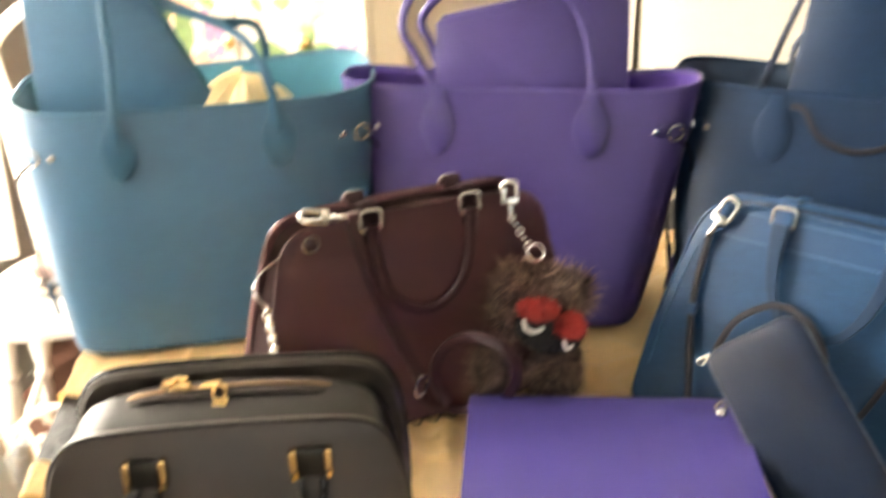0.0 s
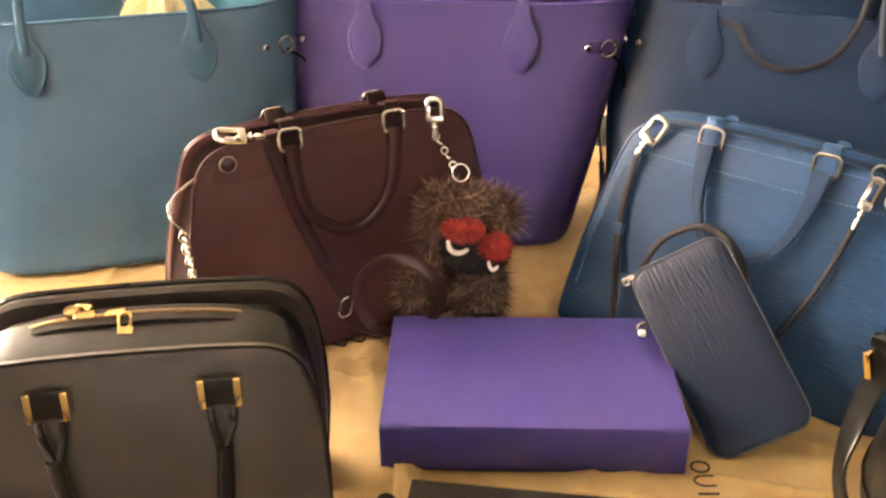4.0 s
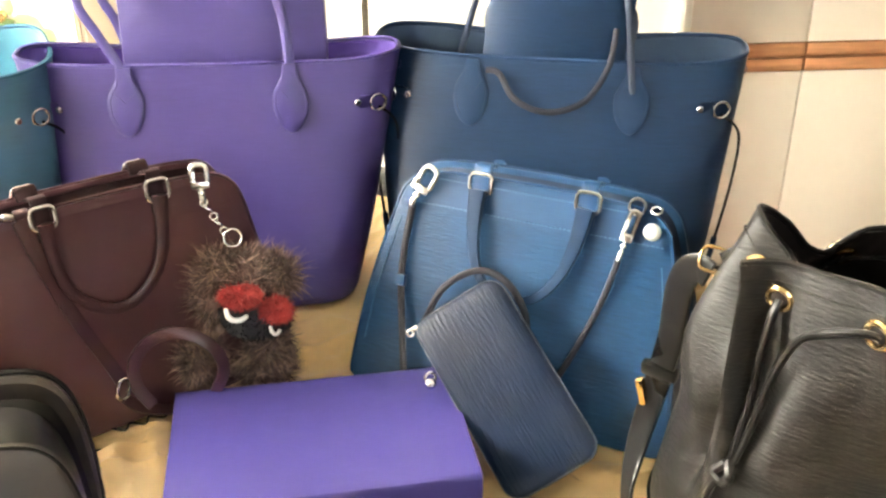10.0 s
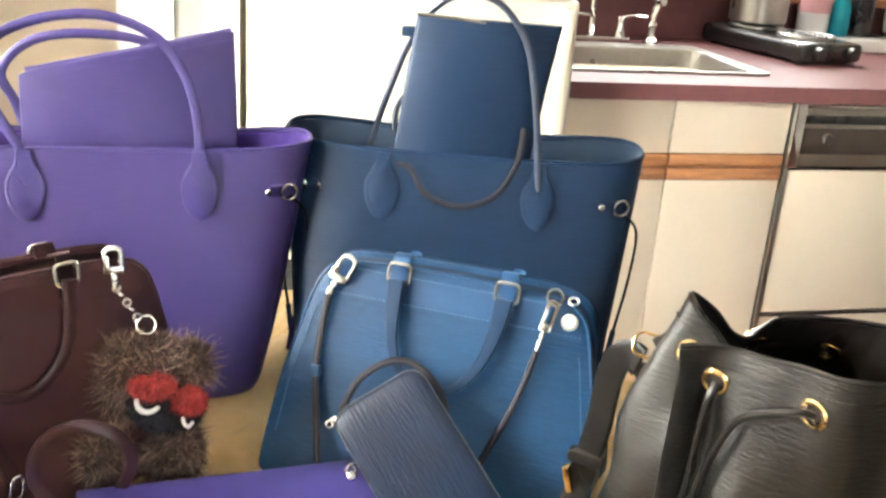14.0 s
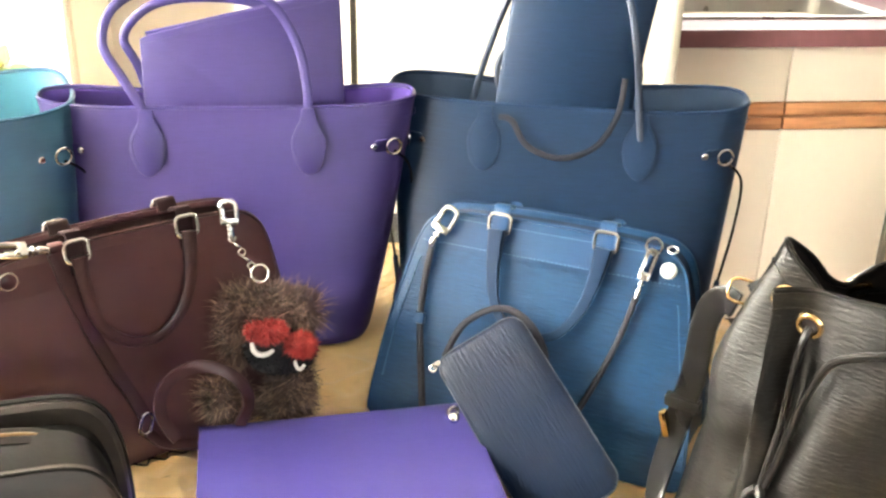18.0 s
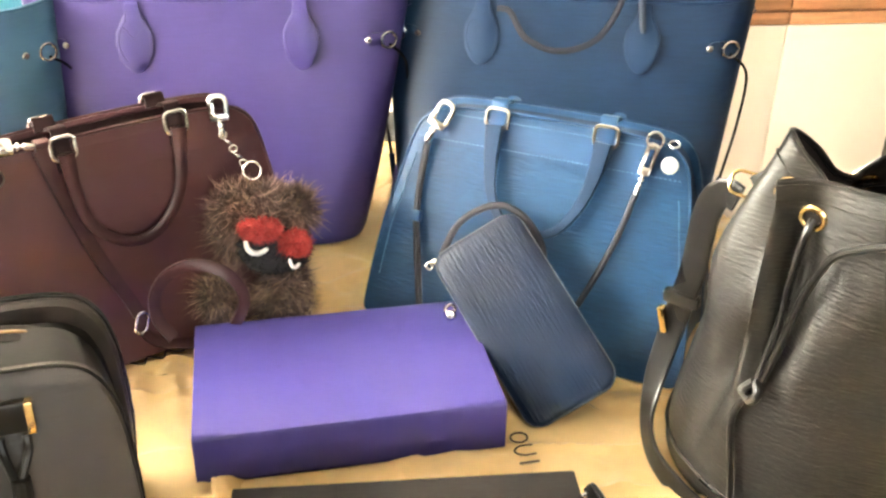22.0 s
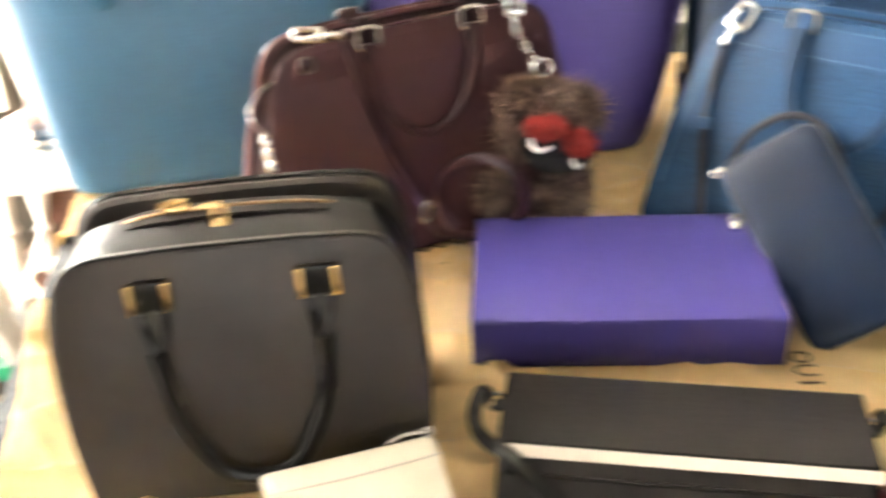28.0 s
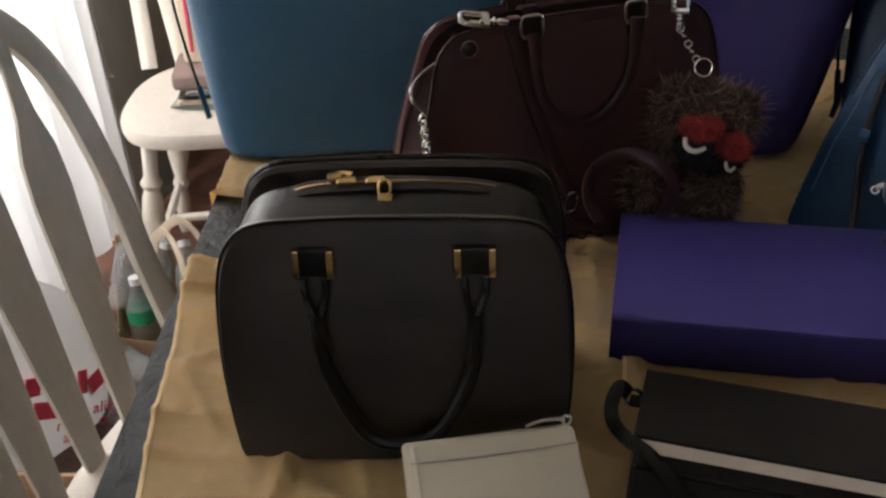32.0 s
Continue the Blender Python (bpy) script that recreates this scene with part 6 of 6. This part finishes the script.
# ---- black dome handbag ----
DOME = [(0.112, 0.0), (0.124, 0.002), (0.129, 0.014), (0.134, 0.07), (0.1335, 0.12), (0.130, 0.155), (0.121, 0.182), (0.102, 0.197), (0.06, 0.201), (0.0, 0.202)]
KL = 0.17
black, ring, full = panel_bag("black_handbag", pose(-0.14, -0.612, TABLE, 0, 0, 14), "black leather zip handbag with brass buckles and rolled handles", "black", DOME, 0.145, 0.098, KL, 0.008, 0.008, inner="black_soft", levels=((0.1, 0.006, 0.004), (0.2, 0.007, 0.001), (0.34, 0.007, -0.001), (0.5, 0.008, -0.003), (0.6, 0.014, 0.004), (0.72, 0.024, 0.024), (0.86, 0.012, 0.016)))
panel_piping(black, ring, 0.03, "black_s", 0.0028)
panel_piping(black, ring, 0.97, "black_s", 0.006)
ZIP = [(-0.098, 0.180), (-0.087, 0.193), (-0.066, 0.2010), (-0.03, 0.2040), (0.02, 0.2045), (0.07, 0.2005), (0.090, 0.192)]
part("zip_tape", tube([(x, KL * z + 0.047, z + 0.0012) for x, z in ZIP], 0.022, 0.003, seg=8, up=(0, 0, 1)), "black_in", black)
part("zip_teeth", tube([(x, KL * z + 0.047, z + 0.0030) for x, z in ZIP[1:]], 0.0034, 0.002, seg=6), "zip_brass", black, "dull brass zip teeth")
zy = KL * 0.203 + 0.047
for x in (-0.034, -0.012):
    sl = part("zip_slider", block(0.016, 0.009, 0.007, (x, zy, 0.2075), 0.003, 3), "gold", black, "brass zip slider")
    if x < -0.02:
        part("zip_pull", lathe([(0.0055, -0.003), (0.0062, 0), (0.0055, 0.003), (0, 0.0035)], 12, at=(x - 0.010, zy + 0.004, 0.209)), "gold", sl)
        part("pull_link", block(0.013, 0.006, 0.004, (x - 0.002, zy + 0.009, 0.210), 0.002, turn=pose(0, 0, 0, 0, 0, -25)), "gold", sl)
    else:
        part("shackle", square_ring(0.0085, 0.012, 0.0014, (x + 0.007, zy - 0.008, 0.2065), pose(0, 0, 0, 40), corner=0.004), "gold", sl)
        part("padlock", block(0.012, 0.006, 0.015, (x + 0.008, zy - 0.018, 0.1990), 0.002, 3, turn=pose(0, 0, 0, -42, 0, -6)), "gold", sl, "small brass padlock")
for sx in (-1, 1):
    c = 0.0585 * sx + 0.0035
    b = part("buckle_tab", block(0.026, 0.008, 0.022, on_front(KL, c, 0.1735, 0.004), 0.003, turn=pose(0, 0, 0, -9)), "black_s", black)
    for dx in (-0.0125, 0.0125):
        part("brass_bar", block(0.0055, 0.009, 0.0225, on_front(KL, c + dx, 0.1735, 0.006), 0.0012, turn=pose(0, 0, 0, -9)), "gold", b, "polished brass bar")
    for dx in (-0.008, 0.008):
        part("handle_end", tube([on_front(KL, c + dx, 0.161, 0.006), on_front(KL, c + dx * 0.9, 0.150, 0.009), on_front(KL, c * 0.97 + dx * 0.15, 0.132, 0.013)], 0.006, 0.005, seg=8), "black_s", b)
c0, c1 = -0.055, 0.062
part("handle", tube([on_front(KL, x, z, 0.014) for x, z in ((c0, 0.136), (c0 + 0.002, 0.115), (c0 + 0.007, 0.085), (c0 + 0.022, 0.05), (-0.018, 0.031), (0.004, 0.026), (0.026, 0.031), (c1 - 0.02, 0.05), (c1 - 0.005, 0.085), (c1 - 0.001, 0.115), (c1, 0.136))], 0.012, 0.012, seg=10), "black_s", black)
part("back_handle", tube([(x, KL * 0.2 + 0.14, z) for x, z in ((c0, 0.17), (c0 + 0.007, 0.085), (0.004, 0.03), (c1 - 0.005, 0.085), (c1, 0.17))], 0.012, seg=8), "black_s", black)


# ---- black flat bag with a cream edge ----
def flat_bag():
    t = thing("black_flat_bag", pose(0.173, -0.556, TABLE, 0, 0, -1.5), "black flat leather bag with a cream edge and strap", "handbag")
    prof = lambda x, k=0.0: [(x, -0.062 + k, 0.001), (x, -0.068 + k, 0.006), (x, -0.042 + k, 0.034), (x, -0.038 + k, 0.036), (x, 0.036 - k, 0.041 - k), (x, 0.041 - k, 0.038 - k), (x, 0.044 - k, 0.004), (x, 0.040 - k, 0.001)]
    part("body", loft([prof(-0.134, 0.004), prof(-0.130), prof(-0.12), prof(0.12), prof(0.130), prof(0.134, 0.004)]), "black_flat", t)
    part("flap", loft([[(x, y, z) for y, z in ((-0.034, 0.0385), (-0.0335, 0.0425), (0.040, 0.0440), (0.045, 0.0415))] for x in (-0.135, -0.06, 0.0, 0.06, 0.135)], closed=False), "black_flat", t)
    part("cream_edge", loft([[(x, y, z) for y, z in ((-0.042, 0.0350), (-0.0445, 0.0375), (-0.0355, 0.0415), (-0.0345, 0.0385))] for x in (-0.136, -0.045, 0.045, 0.136)]), "cream_edge", t, "cream leather edge strip")
    part("front_seam", tube([(-0.132, -0.0510, 0.027), (0, -0.0515, 0.027), (0.132, -0.0510, 0.027)], 0.003, seg=6, smooth=1), "black_s", t)
    for sx in (-1, 1):
        r = part("strap_ring", square_ring(0.014, 0.012, 0.0018, (sx * 0.143, 0.022, 0.030), pose(0, 0, 0, 60, 0, 20)), "silver", t)
        part("ring_tab", block(0.016, 0.012, 0.004, (sx * 0.137, 0.020, 0.028), 0.0015), "black_s", r)
    part("strap", tube([(-0.146, 0.020, 0.034), (-0.153, 0.017, 0.043), (-0.157, 0.002, 0.036), (-0.152, -0.018, 0.036), (-0.140, -0.036, 0.040), (-0.118, -0.052, 0.040), (-0.085, -0.074, 0.020), (-0.035, -0.100, 0.009), (0.04, -0.135, 0.006)], 0.0115, 0.0035, up=(0.1, -0.5, 1), square=True), "black_s", t)
    part("strap_end", tube([(0.143, 0.024, 0.033), (0.150, 0.018, 0.042), (0.158, -0.01, 0.03), (0.160, -0.05, 0.012)], 0.014, 0.004, up=(1, 0, 0.5), square=True), "black_s", t)


flat_bag()


# ---- small leather things in front ----
def white_wallet():
    t = thing("white_wallet", pose(-0.046, -0.662, TABLE + 0.0255, 21, 0, 23.5), "off-white leather wallet with a steel zip pull", "wallet")
    part("front_cover", slab(loop_outline(0.122, 0.098, 0.004), 0.006, 0.002, (0, 0, 0.008)), "white", t)
    part("back_cover", slab(loop_outline(0.128, 0.104, 0.004), 0.006, 0.002, (-0.003, 0.003, 0)), "white", t)
    part("inner_fold", slab(loop_outline(0.118, 0.094, 0.006), 0.004, 0, (0, 0, 0.005)), "cream_edge", t)
    part("fold_seam", tube([(-0.062, 0.034, 0.0142), (0, 0.033, 0.0146), (0.062, 0.035, 0.0142)], 0.0014, seg=5), "cream_edge", t)
    part("spine_seam", tube([(-0.058, 0.046, 0.0142), (-0.057, 0.0, 0.0146), (-0.056, -0.046, 0.0142)], 0.0014, seg=5), "cream_edge", t)
    p = part("zip_pull", tube([(0.026, 0.054, 0.011), (0.04, 0.056, 0.014), (0.056, 0.055, 0.013)], 0.004, 0.0025, seg=6), "silver", t, "steel zip pull")
    part("pull_eye", torus(0.0034, 0.0012, (0.057, 0.054, 0.013)), "silver", p)
    part("key_loop", tube([(0.062, -0.02, 0.006), (0.074, -0.024, 0.004), (0.084, -0.040, 0.003), (0.080, -0.048, 0.003), (0.066, -0.048, 0.004)], 0.0026, seg=6), "silver", t, "steel key loop")


white_wallet()


def red_wallet():
    t = thing("red_wallet", pose(0.364, -0.600, TABLE + 0.003, 10, 0, -39), "red grained leather wallet leaning by the bucket bag", "wallet")
    part("cover", slab(loop_outline(0.135, 0.092, 0.009), 0.011, 0.003, (0.02, 0, 0.012)), "red", t)
    part("back_cover", slab(loop_outline(0.135, 0.092, 0.009), 0.008, 0.0025, (0.02, 0, 0.002)), "red", t)
    part("flap_seam", tube([(-0.04, 0.030, 0.0235), (0.02, 0.029, 0.024), (0.08, 0.030, 0.0235)], 0.002, seg=5), "red", t)


red_wallet()


def small_blue_bag():
    t = thing("small_blue_bag", pose(-0.165, -0.80, TABLE, 0, 0, -12), "small blue leather bag with a thin strap", "handbag")
    part("body", slab([(-0.055, -0.05), (0.095, -0.05), (0.088, 0.03), (0.055, 0.048), (-0.02, 0.062), (-0.038, 0.058), (-0.050, 0.02)], 0.034, 0.008), "blue", t)
    part("zip", tube([(-0.03, 0.058, 0.02), (0.02, 0.056, 0.022), (0.075, 0.038, 0.02)], 0.004, seg=6), "navy_edge", t)
    part("strap", tube([(-0.030, 0.093, 0.020), (-0.075, 0.085, 0.016), (-0.12, 0.060, 0.012), (-0.15, 0.02, 0.010), (-0.16, -0.04, 0.008)], 0.014, 0.005, up=(0, 0, 1)), "navy_edge", t)
    part("strap", tube([(-0.045, 0.02, 0.030), (-0.055, 0.045, 0.028), (-0.085, 0.058, 0.02), (-0.12, 0.040, 0.014), (-0.135, 0.0, 0.010)], 0.014, 0.005, up=(0, 0, 1)), "navy_edge", t)
    clip_hook(t, [(-0.027, 0.096, 0.022), (-0.036, 0.058, 0.026)], size=0.9)


small_blue_bag()


def purple_purse():
    t = thing("small_purple_purse", pose(0.078, -0.725, TABLE), "small round purple leather purse at the table's front", "purse")
    part("body", lathe([(0.05, 0.0), (0.058, 0.004), (0.063, 0.016), (0.058, 0.027), (0.035, 0.032), (0, 0.033)], 36), "purple", t)
    part("piping", torus(0.0628, 0.0022, (0, 0, 0.017), seg=36), "purple_edge", t)
    part("zip", torus(0.0585, 0.0014, (0, 0, 0.0265), seg=36), "silver", t)


purple_purse()


# ---- black bucket bag ----
RIM = [(35, 0.625, -0.490, 1.045), (80, 0.566, -0.462, 1.043), (105, 0.545, -0.455, 1.036), (138, 0.505, -0.478, 1.034), (155, 0.478, -0.470, 1.058), (171, 0.449, -0.492, 1.076), (188, 0.470, -0.524, 1.044),
       (203, 0.422, -0.536, 1.058), (222, 0.455, -0.556, 1.062), (243, 0.476, -0.592, 1.068), (260, 0.500, -0.630, 1.075), (300, 0.570, -0.625, 1.070), (350, 0.635, -0.560, 1.055)]


def bucket_bag():
    ox, oy = 0.545, -0.470
    t = thing("black_bucket_bag", pose(ox, oy, TABLE), "black grained leather bucket bag with brass eyelets and drawstring", "handbag")
    N = 150
    knots = [Vector(r[1:]) for r in RIM]

    def rim(th):
        """The gathered rim: ridges and valleys of its pleats, over the angle at the base."""
        th = th % 360
        th = th if th >= RIM[0][0] else th + 360
        for i in range(len(RIM)):
            a, b = RIM[i][0], RIM[(i + 1) % len(RIM)][0] + (360 if i == len(RIM) - 1 else 0)
            if a <= th <= b:
                k = (th - a) / (b - a)
                p, q, r, s = (knots[(i + d) % len(RIM)] for d in (-1, 0, 1, 2))
                return 0.5 * (2 * q + (r - p) * k + (2 * p - 5 * q + 4 * r - s) * k * k + (3 * q - 3 * r + s - p) * k ** 3)

    def surf(th, h, out=0.0):
        """Point of the outer skin: th in degrees round the base, h from 0 (base) to 1 (rim)."""
        a = radians(th)
        c, s = math.cos(a), math.sin(a)
        base = Vector((ox + 0.132 * c, oy + 0.132 * s, TABLE))
        core = Vector((0.532 + 0.098 * c, -0.535 + 0.085 * s, 1.055))
        k = h ** 1.55
        p = Vector((base.x + (core.x - base.x) * k, base.y + (core.y - base.y) * k, base.z + (core.z - base.z) * h))
        d = rim(th) - core
        p += Vector((d.x * h ** 2.6, d.y * h ** 2.6, d.z * h ** 2))
        w = 0.019 * math.exp(-((th - 178) / 16) ** 2) * math.exp(-((h - 0.72) / 0.2) ** 2) - 0.024 * math.exp(-((th - 212) / 7.5) ** 2) * math.exp(-((h - 0.75) / 0.22) ** 2)
        w += 0.006 * math.exp(-((th - 200 - 4 * h) / 4) ** 2) * math.exp(-((h - 0.7) / 0.25) ** 2) - 0.012 * math.exp(-((th - 190 - 8 * h) / 5) ** 2) * math.exp(-((h - 0.5) / 0.2) ** 2) - 0.007 * math.exp(-((th - 285 + 20 * h) / 8) ** 2) * math.exp(-((h - 0.6) / 0.25) ** 2)
        w += (0.0035 * noise.noise((c * 3, s * 3, h * 4)) + 0.0018 * noise.noise((c * 9, s * 9, h * 10))) * min(1, 6 * h)
        p += Vector((c, s, 0)) * (w + out)
        return p - Vector((ox, oy, TABLE))

    ring = lambda h, out=0.0: [surf(360 * i / N, h, out) for i in range(N)]
    hs = [0.012, 0.03, 0.07, 0.14, 0.22, 0.30, 0.38, 0.46, 0.54, 0.61, 0.68, 0.75, 0.81, 0.87, 0.92, 0.96, 1.0]
    part("body", loft([[p * 0.94 for p in ring(0.0)]] + [ring(h) for h in hs], caps=(True, False)), "black_bucket", t, crease=60)
    part("lining", loft([ring(h, -0.004) for h in hs[::-1][:-2]] + [ring(0.07, -0.02)], caps=(False, True)), "black_in", t, crease=60)
    part("rim_edge", tube(ring(1.0, -0.002), 0.0050, seg=6, closed=True, smooth=0), "black_s", t)
    part("base_welt", tube(ring(0.07, 0.001), 0.004, seg=6, closed=True, smooth=0), "black_s", t)
    stitch = bmesh.new()
    for i in range(300):
        a, b = surf(1.2 * i, 0.955, 0.0008), surf(1.2 * i + 0.7, 0.955, 0.0008)
        tube([a, b], 0.0012, seg=4, smooth=0, bm=stitch)
    tagged(part("rim_stitching", stitch, "black_in", t), kind="stuff")
    eyes = [(215, 0.915), (249, 0.915), (180, 0.93), (288, 0.915), (325, 0.915), (5, 0.915), (54, 0.88), (95, 0.9), (128, 0.9)]
    for th, h in eyes:
        p = surf(th, h, 0.0012)
        n = (surf(th + 3, h) - surf(th - 3, h)).cross(surf(th, h + 0.04) - surf(th, h - 0.04)).normalized()
        turn = n.to_track_quat("Z", "Y").to_matrix().to_4x4()
        p = surf(th, h) + n * 0.0014
        e = part("eyelet", torus(0.0082, 0.0026, p, turn, stretch=1.0), "gold", t, "brass eyelet")
        part("eyelet_hole", lathe([(0.0062, -0.001), (0.0062, 0.0008), (0, 0.0008)], 14, at=p, turn=turn), "black_in", e)
        part("eyelet_inside", torus(0.0088, 0.0026, surf(th, h) - n * 0.0055, turn), "gold", e)
    cord = lambda pts, w=0.0058: tube([surf(th, h, o) for th, h, o in pts], w, seg=8)
    part("drawstring", cord([(215, 0.91, 0.001), (214.5, 0.88, 0.008), (213, 0.80, 0.016), (211.5, 0.66, 0.012), (211, 0.55, 0.007), (211, 0.47, 0.006)]), "black_s", t)
    part("drawstring", cord([(249, 0.91, 0.002), (245, 0.92, 0.009), (235, 0.90, 0.010), (226, 0.86, 0.010), (220, 0.77, 0.012), (216, 0.66, 0.012), (214, 0.57, 0.008), (212.5, 0.49, 0.007)]), "black_s", t)
    part("knot", tube([surf(211, 0.485, 0.008), surf(214, 0.465, 0.014), surf(212, 0.44, 0.013), surf(208, 0.45, 0.009), surf(211, 0.485, 0.010)], 0.0075, seg=8), "black_bucket", t)
    part("drawstring_tail", cord([(210, 0.46, 0.008), (207.5, 0.39, 0.007), (207, 0.33, 0.006), (210, 0.23, 0.006), (213, 0.10, 0.006), (215, 0.02, 0.008)]), "black_s", t)
    part("inner_cord", tube([surf(128, 0.9, -0.008), surf(100, 0.9, -0.012), surf(75, 0.9, -0.016), surf(54, 0.88, -0.008)], 0.004, seg=6), "black_s", t)
    # shoulder strap, slack down to the cloth
    P = lambda x, y, z: Vector((x - ox, y - oy, z - TABLE))
    path = [P(0.430, -0.470, 1.014), P(0.425, -0.462, 1.016), P(0.420, -0.453, 1.008), P(0.418, -0.445, 0.988), P(0.420, -0.436, 0.958), P(0.422, -0.428, 0.93), P(0.418, -0.415, 0.87), P(0.405, -0.420, 0.81), P(0.394, -0.448, 0.778), P(0.398, -0.49, 0.765), P(0.428, -0.553, 0.761), P(0.50, -0.632, 0.761)]
    sh = part("shoulder_strap", tube(path, 0.023, 0.0045, up=lambda k: Vector((-0.75, -0.62, 0)).lerp(Vector((-0.98, -0.22, 0)), min(max((k - 0.52) / 0.2, 0), 1)), square=True, seg=12), "black_s", t, "wide black shoulder strap")
    part("strap_buckle", square_ring(0.021, 0.018, 0.0014, P(0.430, -0.477, 1.030), pose(0, 0, 0, 62, 8, -28)), "gold", sh, "brass strap buckle")
    part("buckle_tab", tube([P(0.438, -0.480, 1.040), P(0.441, -0.487, 1.030), P(0.443, -0.490, 1.005)], 0.016, 0.006, up=(-0.75, -0.62, 0), square=True), "black_s", sh)
    part("strap_keeper", block(0.032, 0.010, 0.012, P(0.4195, -0.420, 0.897), 0.003, turn=pose(0, 0, 0, 8, 0, -40)), "black_s", sh)
    part("strap_stud_bar", block(0.006, 0.008, 0.026, P(0.4085, -0.412, 0.872), 0.0015, turn=pose(0, 0, 0, 8, -12, -40)), "gold", sh, "brass bar on the strap")


bucket_bag()

# printed marks on a dust bag: plain ring, hoop and bar
t = thing("cloth_print", pose(0.2850, -0.4452, 0.7630, 0, 0, -84), "dark brown printed marks on the yellow dust bag", "print")
part("printed_ring", torus(0.0068, 0.0010, (-0.0175, 0, 0), stretch=1.15), "print", t)
part("printed_hoop", tube([(-0.006, 0.009, 0), (-0.006, -0.003, 0), (0, -0.009, 0), (0.006, -0.003, 0), (0.006, 0.009, 0)], 0.0021, 0.0012, seg=6), "print", t)
part("printed_bar", block(0.0021, 0.018, 0.0012, (0.0160, 0, 0)), "print", t)
